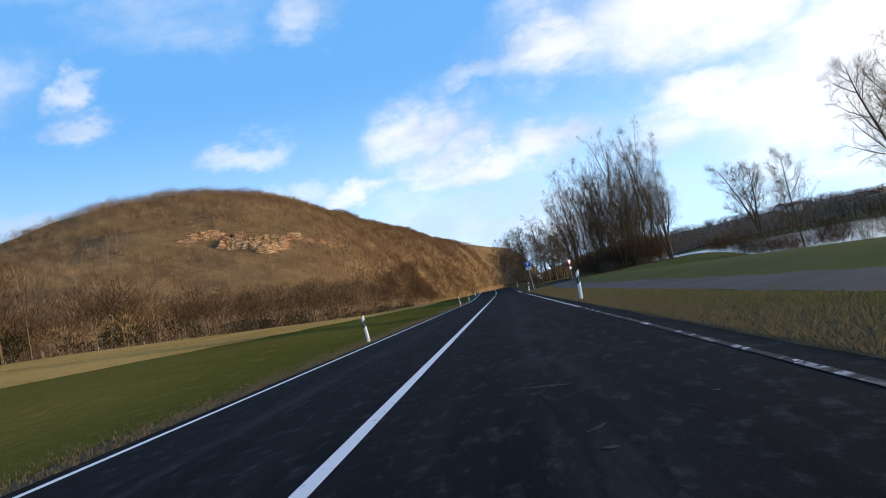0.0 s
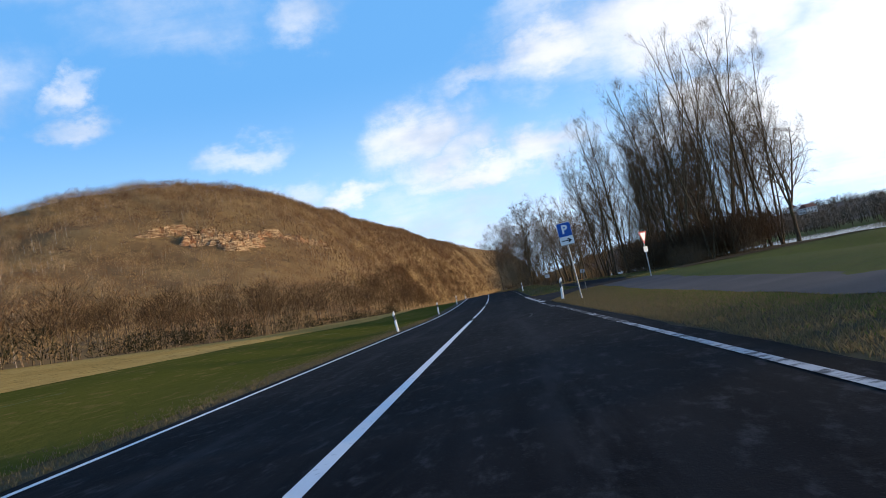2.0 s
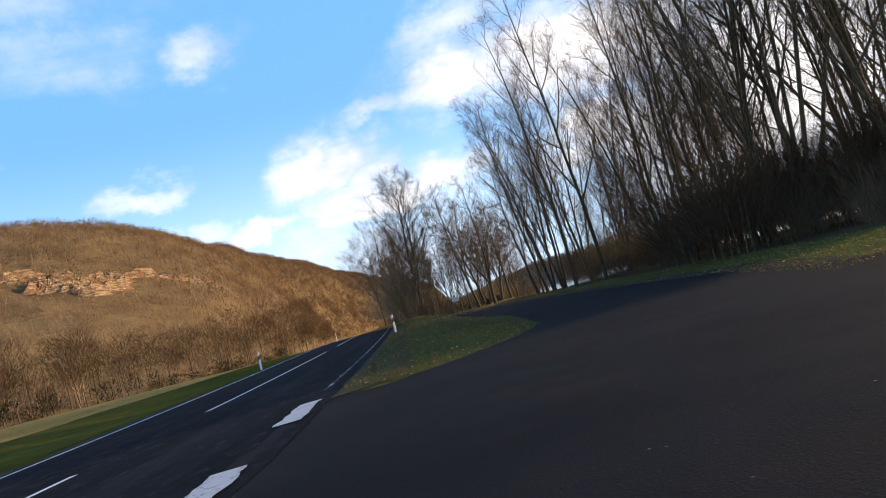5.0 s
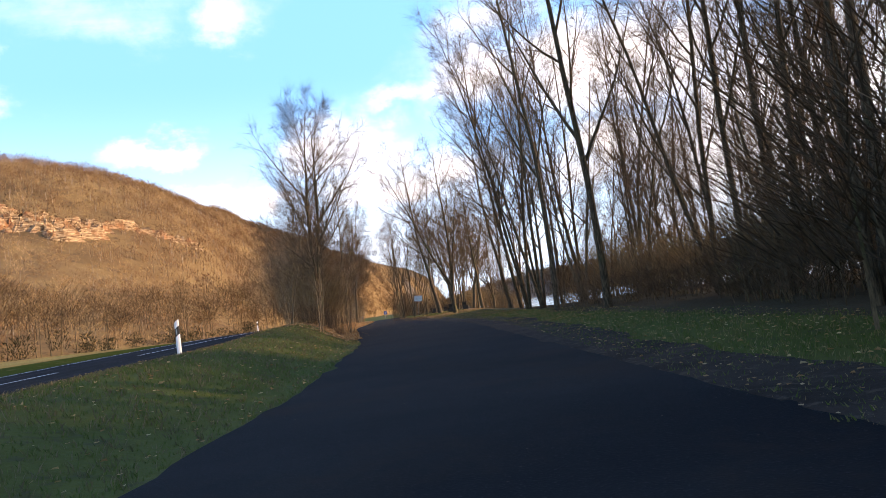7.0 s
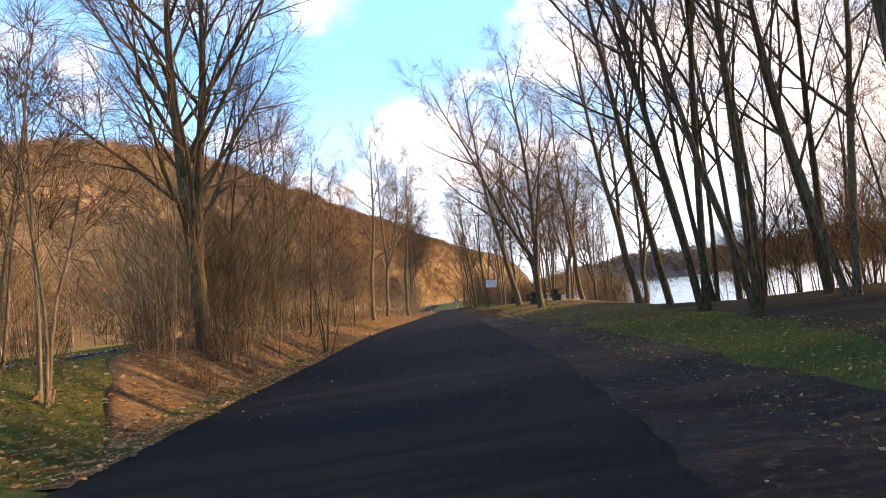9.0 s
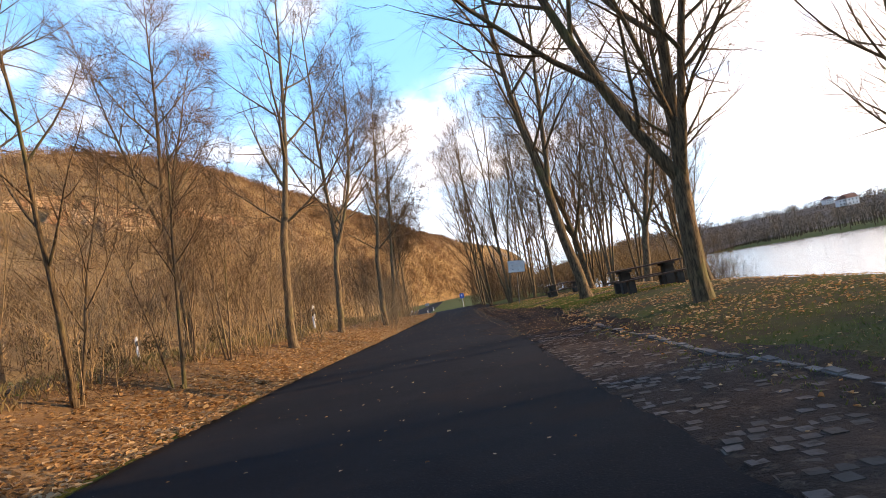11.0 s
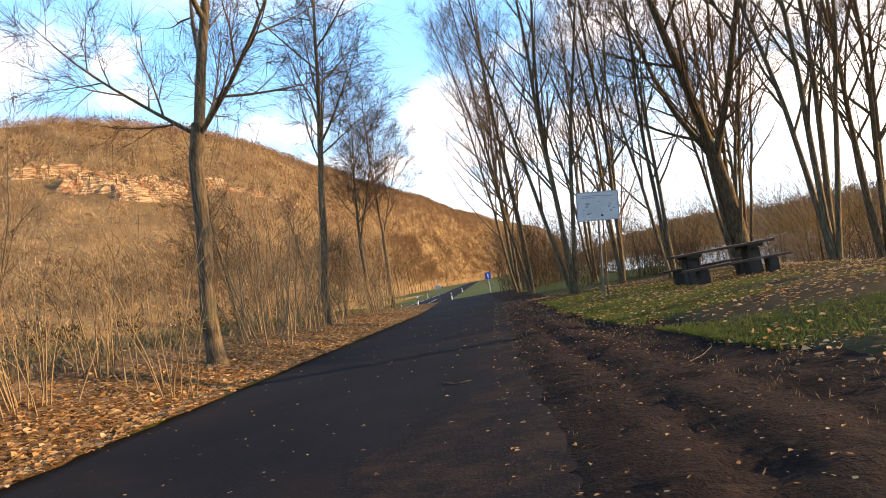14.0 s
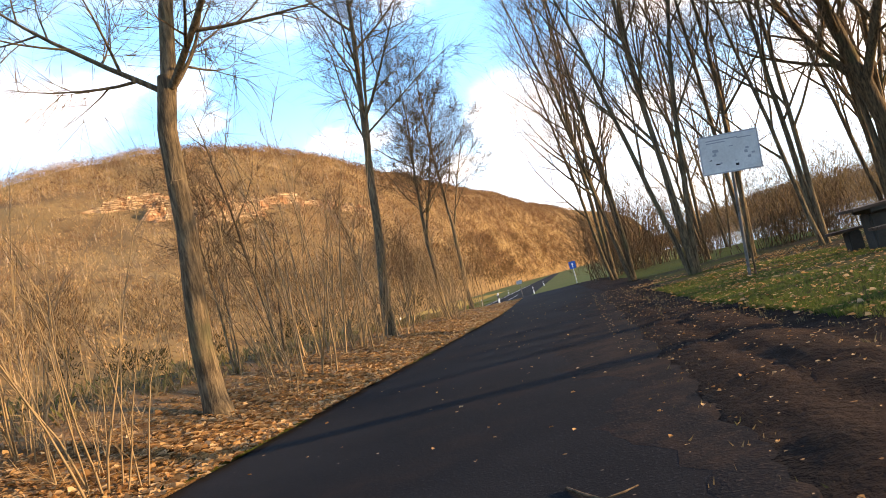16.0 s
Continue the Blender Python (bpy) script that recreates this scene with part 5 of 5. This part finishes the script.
def make_post():
    """A roadside delineator: a white hollow-backed blade with a slanted black band and a reflector."""
    post = new("delineator_post")

    def blade(low, high, grow, slant=0.0, top=0.0):
        ring = [(-0.06, 0.03), (-0.045, -0.035), (0.0, -0.055), (0.045, -0.035), (0.06, 0.03), (0.0, 0.045)]
        verts, n = [], len(ring)
        for z, s in ((low, slant), (high, slant if not top else top)):
            verts += [(x * grow, y * grow, z + s * x) for x, y in ring]
        faces = [(k, (k + 1) % n, n + (k + 1) % n, n + k) for k in range(n)] + [tuple(range(n - 1, -1, -1)), tuple(range(n, 2 * n))]
        return verts, faces

    part("blade", blade(-0.25, 0.97, 1.0, 0.0, 0.9), WHITE_PLASTIC, post)
    part("black_band", blade(0.58, 0.80, 1.03, 0.9), BLACK_PLASTIC, post, "slanted black band")
    part("footing", rod(bmesh.new(), 0.085, -0.2, 0.035, 10), BLACK_PLASTIC, post, "dark footing")
    part("reflector", box(bmesh.new(), (0.035, 0.012, 0.14), (0.0, -0.058, 0.69), 0.003), REFLECTOR, post)
    return tagged(post, "white delineator post with a slanted black band", "delineator post")


post = make_post()
spots = [(3.84, 28.3, 3), (-3.86, 30.2, -4), (4.05, 82.3, 4), (-3.68, 83.0, -4), (3.9, 130.9, 0), (-3.95, 133.5, 2), (-3.9, -20, 0), (3.9, -22, 0)]
spots += [(road_x(y) + 3.95, y, random.uniform(-4, 4)) for y in (183, 233, 283, 333)] + [(road_x(y) - 3.95, y, random.uniform(-4, 4)) for y in (184, 234, 284, 334, 108)]
for k, (x, y, lean) in enumerate(spots):
    ob = post if k == 0 else copy_thing(post, Matrix.Identity(4))
    ob.matrix_basis = pose(x, y, ground_z(x, y), 0, lean, random.uniform(-6, 6))
    ob["group"] = "delineator posts along the road"


def letter(text, size, material, parent, x, y, z, label=""):
    curve = bpy.data.curves.new("letter", "FONT")
    curve.body, curve.size, curve.extrude, curve.align_x, curve.align_y = text, size, 0.002, "CENTER", "CENTER"
    curve.offset = size * 0.035
    temp = bpy.data.objects.new("letter", curve)
    scene.collection.objects.link(temp)
    bpy.context.view_layer.update()
    data = bpy.data.meshes.new_from_object(temp.evaluated_get(bpy.context.evaluated_depsgraph_get()))
    bpy.data.objects.remove(temp)
    data.materials.clear()
    data.materials.append(material)
    ob = new("letter", data)
    ob.parent = parent
    ob.matrix_basis = pose(x, y, z, 90, 0, 0)
    if label:
        ob["label"] = label
    return ob


def parking_sign():
    sign = new("parking_sign")
    part("pole", rod(bmesh.new(), 0.030, -0.4, 3.10), ZINC, sign)
    panel = part("panel", outline(rounded(0.54, 0.54, 0.05, 2.80), 0.012, -0.045), SIGN_BLUE, sign, "blue square parking panel")
    part("border", outline(rounded(0.56, 0.56, 0.055, 2.80), 0.008, -0.040), SIGN_WHITE, panel)
    letter("P", 0.46, SIGN_WHITE, panel, 0.0, -0.054, 2.795, "white capital letter P")
    plate = part("plate", outline(rounded(0.55, 0.31, 0.03, 2.36), 0.012, -0.045), SIGN_WHITE, sign, "white plate with a black arrow")
    arrow = [(-0.2, 2.34), (0.08, 2.34), (0.02, 2.27), (0.08, 2.27), (0.2, 2.36), (0.08, 2.45), (0.02, 2.45), (0.08, 2.38), (-0.2, 2.38)]
    part("arrow", outline(arrow, 0.004, -0.054), BLACK_PLASTIC, plate)
    for z in (2.65, 2.95, 2.36):
        part("clamp", box(bmesh.new(), (0.10, 0.05, 0.035), (0, -0.02, z), 0.004), ZINC, sign)
    return tagged(sign, "blue parking sign with arrow plate on a steel pole", "road sign")


sign = parking_sign()
sign.matrix_basis = pose(4.45, 78.3, ground_z(4.45, 78.3), 0, -2.5, 4)


def yield_sign():
    sign = new("give_way_sign")
    part("pole", rod(bmesh.new(), 0.03, -0.4, 2.35), ZINC, sign)
    board = part("panel", outline([(-0.42, 2.52), (0.0, 1.80), (0.42, 2.52)], 0.012, -0.04), SIGN_RED, sign, "red-edged downward triangle")
    part("face", outline([(-0.29, 2.45), (0.0, 1.95), (0.29, 2.45)], 0.006, -0.049), SIGN_WHITE, board)
    part("plate", outline(rounded(0.40, 0.30, 0.02, 1.52), 0.01, -0.04), SIGN_WHITE, sign, "small white supplementary plate")
    return tagged(sign, "give-way sign on a steel pole at the road mouth", "road sign")


gw = yield_sign()
gw.matrix_basis = pose(9.7, 90.0, ground_z(9.7, 90.0), 0, 0, 46)


def back_sign(width, height, low, label, name="road_sign"):
    """A sign seen from behind: bare aluminium on a pole."""
    sign = new(name)
    part("pole", rod(bmesh.new(), 0.021, -0.4, low + height), DULL_POLE, sign)
    part("panel", outline(rounded(width, height, 0.04, low + height / 2), 0.012, 0.045), SIGN_GREY, sign)
    part("rail", box(bmesh.new(), (width * 0.8, 0.02, 0.03), (0, 0.03, low + height * 0.7), 0.003), ZINC, sign)
    return tagged(sign, label, "road sign")


back = back_sign(0.26, 0.20, 1.03, "small pale sign plate on a thin pole")
back.matrix_basis = pose(5.95, 88.9, ground_z(5.95, 88.9), 0, 0, 8)
exit_plate = back_sign(0.42, 0.26, 1.2, "small pale sign plate on a pole at the exit")
exit_plate.matrix_basis = pose(2.1, 232, ground_z(2.1, 232), 0, 0, 172)


def exit_sign():
    sign = new("direction_sign")
    part("pole", rod(bmesh.new(), 0.035, -0.4, 1.8), ZINC, sign)
    part("panel", outline(rounded(0.46, 0.52, 0.04, 1.58), 0.012, -0.045), SIGN_BLUE, sign, "blue panel")
    part("arrow", outline([(-0.035, 1.41), (0.035, 1.41), (0.035, 1.60), (0.10, 1.60), (0, 1.75), (-0.10, 1.60), (-0.035, 1.60)], 0.004, -0.053), SIGN_WHITE, sign)
    return tagged(sign, "blue traffic sign on a pole at the exit", "road sign")


exit_sign().matrix_basis = pose(6.0, 232, ground_z(6.0, 232), 0, 0, 8)


def notice_board():
    board = new("notice_board")
    part("pole", rod(bmesh.new(), 0.026, -0.4, 2.45), DULL_POLE, board)
    part("stay", rod(bmesh.new(), 0.018, -0.3, 1.95, 8, 0.10, 0.06), BARK, board)
    panel = part("panel", outline(rounded(0.90, 0.62, 0.03, 2.13), 0.015, -0.05), BOARD_WHITE, board, "white printed panel")
    frame_bm = bmesh.new()
    for size, at in (((0.94, 0.03, 0.025), (0, -0.05, 2.45)), ((0.94, 0.03, 0.025), (0, -0.05, 1.81)), ((0.025, 0.03, 0.62), (-0.46, -0.05, 2.13)), ((0.025, 0.03, 0.62), (0.46, -0.05, 2.13))):
        box(frame_bm, size, at, 0.004)
    part("frame", frame_bm, ZINC, panel)
    r = random.Random(4)
    for w, x, z in ((0.5, -0.1, 2.37), (0.3, -0.2, 2.33), (0.22, 0.25, 2.35)):
        part("text_bar", outline(rounded(w, 0.018, 0.004, z), 0.003, -0.060), SIGN_GREY, panel).location.x = x
    for _ in range(14):
        w, h = r.uniform(0.03, 0.10), r.uniform(0.012, 0.05)
        mark = part("printed_mark", outline(rounded(w, h, 0.005, r.uniform(1.9, 2.26)), 0.003, -0.060), BLACK_PLASTIC if r.random() < 0.3 else SIGN_GREY, panel)
        mark.location.x = r.uniform(-0.36, 0.36)
    return tagged(board, "white notice board with faded print on a pole", "notice board")


notice_board().matrix_basis = pose(11.1, 195.0, ground_z(11.1, 195.0), 0, 6, -4)


def picnic_table():
    """Plank table and two benches on stout concrete uprights."""
    table = new("picnic_table")
    for k in range(4):
        part("table_plank", box(bmesh.new(), (2.15 + 0.02 * (k % 2), 0.175, 0.05), (0.01 * (k - 1), -0.285 + 0.19 * k, 0.755), 0.008), TABLE_WOOD, table)
    for x in (-0.66, 0.66):
        pillar = part("pillar", box(bmesh.new(), (0.30, 0.34, 0.95), (x, 0, 0.20), 0.03), CONCRETE, table, "rough concrete pillar")
        part("pillar_cap", box(bmesh.new(), (0.34, 0.66, 0.07), (x, 0, 0.695), 0.012), CONCRETE, pillar)
    for side in (-0.82, 0.82):
        for k in range(2):
            part("bench_plank", box(bmesh.new(), (2.20, 0.15, 0.045), (0, side - 0.08 + 0.16 * k, 0.435), 0.008), TABLE_WOOD, table)
        for x in (-0.72, 0.72):
            part("bench_block", box(bmesh.new(), (0.21, 0.24, 0.62), (x, side, 0.10), 0.02), CONCRETE, table, "concrete bench block")
    return tagged(table, "dark plank picnic table with benches on concrete blocks", "picnic table", "picnic tables")


table = picnic_table()
table.matrix_basis = pose(14.6, 177.0, ground_z(14.6, 177.0) - 0.04, 0, -1, 4)
copy_thing(table, pose(13.7, 194.7, ground_z(13.7, 194.7) - 0.05, 0, -1, 6))


# Far houses across the river.
def house(width, depth, wall, roof):
    home = new("house")
    part("wall", box(bmesh.new(), (width, depth, wall), (0, 0, wall / 2)), RENDER_WHITE, home)
    w, d = width / 2 + 0.4, depth / 2 + 0.5
    verts = [(-w, -d, wall), (w, -d, wall), (w, d, wall), (-w, d, wall), (-w, 0, wall + roof), (w, 0, wall + roof)]
    part("roof", (verts, [(0, 1, 5, 4), (3, 4, 5, 2), (0, 4, 3), (1, 2, 5), (0, 3, 2, 1)]), ROOF, home)
    for z in (1.5, 4.2):
        for x in (-0.3, 0.0, 0.3):
            part("window", box(bmesh.new(), (1.1, 0.12, 1.3), (x * width, -depth / 2, z)), WINDOW_DARK, home)
            part("window", box(bmesh.new(), (0.12, 1.1, 1.3), (-width / 2, x * depth, z)), WINDOW_DARK, home)
    return tagged(home, "distant white house with a brown pitched roof", "house", "houses of the village")


home = house(11, 9, 5.6, 3.6)
r = random.Random(12)
for k in range(16):
    x, y = r.uniform(330, 500), r.uniform(480, 900)
    ob = home if k == 0 else copy_thing(home, Matrix.Identity(4))
    ob.matrix_basis = Matrix.LocRotScale((x, y, ground_z(x, y) + 6), Euler((0, 0, r.uniform(0, 3.1))), (r.uniform(0.8, 1.3),) * 3)

# ---- loose cover: leaves and blades ----


def leaves(name, seed, count, pick, size, label, lift=0.03, relief=None):
    r = np.random.RandomState(seed)
    verts, faces = [], []
    made = 0
    while made < count:
        x, y = pick(r)
        if x is None:
            continue
        made += 1
        z = ground_z(x, y) + lift + abs(r.normal(0, 0.008)) + (relief(x, y) if relief else 0)
        a, s = r.uniform(0, 6.283), size * r.uniform(0.55, 1.3)
        tilt, curl = r.normal(0, 0.35), r.uniform(0.05, 0.4)
        ca, sa = math.cos(a), math.sin(a)
        k = len(verts)
        for u, v, up in ((-0.5, 0, 0.06), (0.55, 0, 0.12), (-0.22, -0.30, curl), (0.26, -0.27, curl * 0.8), (0.26, 0.27, curl * 0.7 + tilt * 0.4), (-0.22, 0.30, curl + tilt * 0.4)):
            verts.append((x + s * (u * ca - v * sa), y + s * (u * sa + v * ca), z + s * up))
        faces += [(k, k + 2, k + 3, k + 1), (k, k + 1, k + 4, k + 5)]
    ob = part(name, (verts, faces), LEAF)
    return tagged(ob, label, "leaves", kind="stuff")


def blades(name, seed, count, pick, tall, material, label, thick=0.004):
    """Tufts of grass: three bent blades each."""
    r = np.random.RandomState(seed)
    verts, faces = [], []
    made = 0
    while made < count:
        x, y = pick(r)
        if x is None:
            continue
        made += 1
        z = ground_z(x, y) - 0.01
        for _ in range(3):
            a, h = r.uniform(0, 6.283), tall * r.uniform(0.5, 1.3)
            lean = h * r.uniform(0.15, 0.75)
            ox, oy = r.normal(0, 0.02), r.normal(0, 0.02)
            px, py = -math.sin(a) * thick, math.cos(a) * thick
            bx, by = x + ox, y + oy
            k = len(verts)
            verts += [(bx - px, by - py, z), (bx + px, by + py, z), (bx + px * 0.8 + 0.35 * lean * math.cos(a), by + py * 0.8 + 0.35 * lean * math.sin(a), z + 0.62 * h), (bx + lean * math.cos(a), by + lean * math.sin(a), z + h)]
            faces += [(k, k + 1, k + 2), (k, k + 2, k + 3)]
    ob = part(name, (verts, faces), material)
    return tagged(ob, label, "grass", kind="stuff")


def on_mud(x, y):
    return mud(x, y) if along(LAY_RIGHT, y) - 0.2 < x < along(DIRT_OUT, y) else 0.0


def mid_left_bed(r):
    y = r.uniform(154, 180)
    return along(LAY_LEFT, y) + 0.15 - abs(r.normal(0, 1.2)), y


def left_bed(r):
    y = r.uniform(138, 214)
    return along(LAY_LEFT, y) + 0.15 - abs(r.normal(0, 1.3)), y


def near_left_bed(r):
    y = r.uniform(176, 206)
    return along(LAY_LEFT, y) + 0.1 - abs(r.normal(0, 0.9)), y


def right_lawn(r):
    y = r.uniform(164, 202)
    x = along(DIRT_OUT, y) + r.uniform(-0.3, 7.5)
    if noise.noise((x * 0.6, y * 0.6, 2)) < r.uniform(-0.5, 0.25):
        return None, None
    return x, y


def lawn_edge(r):
    y = r.uniform(175, 200)
    x = along(DIRT_OUT, y) - 0.15 + 3.4 * r.uniform() ** 1.6
    if noise.noise((x * 0.5, y * 0.5, 6)) < r.uniform(-0.25, 0.25):
        return None, None
    return x, y


def right_dirt(r):
    y = r.uniform(130, 205)
    return r.uniform(along(LAY_RIGHT, y) - 0.2, along(DIRT_OUT, y) + 3.5), y


def road_specks(r):
    y = r.uniform(140, 205)
    return r.uniform(along(LAY_LEFT, y), along(LAY_RIGHT, y)), y


def island_grass(r):
    y = r.uniform(105, 142)
    low, high = road_x(y) + 3.7, along(LAY_LEFT, y) - 0.03
    return (r.uniform(low, high), y) if high > low else (None, None)


def right_grass(r):
    y = r.uniform(102, 168)
    return along(DIRT_OUT, y) + r.uniform(-0.5, 3.2), y


def right_verge(r):
    y = r.uniform(0, 95)
    low, high = 3.62, along(TRACK_LEFT, y) - 0.1
    if y > 84:
        low = along(LAY_RIGHT, y) + 0.12
    return (low + (high - low) * r.uniform() ** 1.2, y) if high > low else (None, None)


def verge_tip(r):
    y = 74 + 20.5 * r.uniform()
    low, high = (3.65 if y < 84 else along(LAY_RIGHT, y) + 0.12), along(TRACK_LEFT, y) - 0.2
    return (low + (high - low) * r.uniform() ** 1.6, y) if high > low else (None, None)


def green_verge(r):
    y = r.uniform(0, 95)
    x = along(TRACK_LEFT, y) - 0.1 - abs(r.normal(0, 0.7))
    return (x, y) if x > (3.8 if y < 84 else along(LAY_RIGHT, y) + 0.1) else (None, None)


def left_verge(r):
    y = r.uniform(8, 100)
    return -3.6 - abs(r.normal(0, 0.7)), y


def under_trees(r):
    y = r.uniform(150, 212)
    return along(LAY_LEFT, y) - 2.3 - abs(r.normal(0, 1.2)), y


leaves("fallen_leaves", 1, 18500, left_bed, 0.07, "brown fallen leaves along the lay-by edge", 0.055)
leaves("fallen_leaves", 24, 8000, mid_left_bed, 0.085, "brown fallen leaves along the lay-by edge", 0.058)
leaves("fallen_leaves", 2, 26000, near_left_bed, 0.075, "brown fallen leaves along the lay-by edge", 0.058)
leaves("fallen_leaves", 3, 15000, right_lawn, 0.055, "pale fallen leaves scattered on the lawn", 0.03)
leaves("fallen_leaves", 41, 3500, right_grass, 0.045, "pale fallen leaves in the grass beside the shoulder", 0.03)
leaves("fallen_leaves", 4, 1500, right_dirt, 0.032, "fallen leaves scattered on the muddy shoulder", 0.032, on_mud)
leaves("fallen_leaves", 5, 700, road_specks, 0.032, "single small leaves lying on the asphalt", 0.03)
blades("lawn_grass", 6, 34000, lawn_edge, 0.06, BLADE, "short green lawn grass")
leaves("fallen_leaves", 12, 1500, island_grass, 0.05, "brown leaves caught in the island grass", 0.03)
blades("island_straw", 13, 7000, island_grass, 0.07, DRY_BLADE, "dead blades in the island grass")
blades("island_grass", 7, 17000, island_grass, 0.05, BLADE, "short green grass on the traffic island")
blades("edge_straw", 42, 9000, right_grass, 0.05, STRAW, "dead blades in the grass beside the shoulder")
blades("edge_grass", 8, 16000, right_grass, 0.06, BLADE, "short green grass beside the muddy shoulder")
blades("verge_tufts", 43, 22000, verge_tip, 0.06, DRY_BLADE, "dry grass on the tongue between road and track", 0.0025)
blades("verge_grass", 9, 60000, right_verge, 0.065, DRY_BLADE, "dry tan grass on the verge", 0.003)
blades("verge_green", 14, 22000, green_verge, 0.06, BLADE, "green grass of the verge beside the track", 0.003)
blades("verge_grass", 10, 12000, left_verge, 0.07, DRY_BLADE, "dry grass on the verge", 0.004)
blades("rank_grass", 11, 4500, under_trees, 0.20, STRAW, "dead rank grass under the roadside trees", 0.004)

def fallen_stick(points, radius, label):
    wood = Wood()
    wood.tube([Vector((x, y, ground_z(x, y) + z)) for x, y, z in points], [radius * (1 - 0.15 * k) for k in range(len(points))], 6)
    return tagged(smooth(part("fallen_stick", (wood.verts, wood.faces), BARK)), label, "stick")


fallen_stick([(8.66, 185.32, 0.03), (8.73, 185.2, 0.035), (8.82, 185.1, 0.03), (8.90, 185.12, 0.04), (8.95, 185.2, 0.03)], 0.008, "thin crooked stick lying on the asphalt")
fallen_stick([(10.75, 184.3, 0.05), (10.9, 184.5, 0.06), (11.05, 184.85, 0.06)], 0.005, "thin bare stick lying in the mud")

def rut_litter(r):
    y = r.uniform(170, 202)
    low = along(LAY_RIGHT, y)
    return low - 0.3 + (along(DIRT_OUT, y) + 0.3 - low) * r.uniform(), y


leaves("fallen_leaves", 22, 2600, rut_litter, 0.024, "crumbs of leaf trodden into the mud", 0.032, on_mud)
blades("trodden_straw", 23, 1600, rut_litter, 0.05, DRY_BLADE, "trodden dead grass in the mud", 0.003)

# ---- paving stones beside the lay-by ----
stone_bm = box(bmesh.new(), (0.118, 0.128, 0.08), (0, 0, 0), 0.012)
stone_data = bpy.data.meshes.new("paving_stone")
stone_bm.to_mesh(stone_data)
corners = [tuple(v.co) for v in stone_bm.verts]
loops = [tuple(v.index for v in f.verts) for f in stone_bm.faces]
stone_bm.free()
stone_data.materials.append(PAVER)
paving = new("stone_paving")
tagged(paving, "strip of worn stone setts sunk in mud", "paving", kind="structure")
r = random.Random(3)
rest_verts, rest_faces = [], []
for j in range(92):
    y = 156.8 + 0.145 * j
    for i in range(9):
        x = along(LAY_RIGHT, y) + 0.06 + 0.136 * i + (0.065 if j % 2 else 0) + r.uniform(-0.012, 0.012)
        if r.random() < 0.05 or (j > 80 and r.random() < 0.4):
            continue
        m = pose(x, y + r.uniform(-0.012, 0.012), ground_z(x, y) - 0.012 + r.uniform(-0.007, 0.005), r.uniform(-2, 2), r.uniform(-2, 2), r.uniform(-8, 8))
        if 160.0 < y < 164.6:
            stone = new("paving_stone", stone_data)
            stone.parent = paving
            stone.matrix_basis = m
        else:
            k = len(rest_verts)
            rest_verts += [m @ Vector(v) for v in corners]
            rest_faces += [tuple(k + v for v in f) for f in loops]
part("setts", (rest_verts, rest_faces), PAVER, paving)["kind"] = "stuff"

kerb_bm = box(bmesh.new(), (0.10, 0.235, 0.14), (0, 0, 0), 0.015)
kerb_data = bpy.data.meshes.new("kerb_stone")
kerb_bm.to_mesh(kerb_data)
kerb_bm.free()
kerb_data.materials.append(KERB)
kerb = new("stone_kerb")
tagged(kerb, "worn pale kerb stones edging the paved strip", "kerb", kind="structure")
for j in range(50):
    y = 157.0 + 0.25 * j
    if r.random() < 0.08 or (j > 42 and r.random() < 0.4):
        continue
    x = along(LAY_RIGHT, y) + 1.36 + r.uniform(-0.015, 0.015)
    stone = new("kerb_stone", kerb_data)
    stone.parent = kerb
    stone.matrix_basis = pose(x, y, ground_z(x, y) - 0.026 + r.uniform(-0.014, 0.012), r.uniform(-3, 3), r.uniform(-5, 5), 4 + r.uniform(-4, 4))
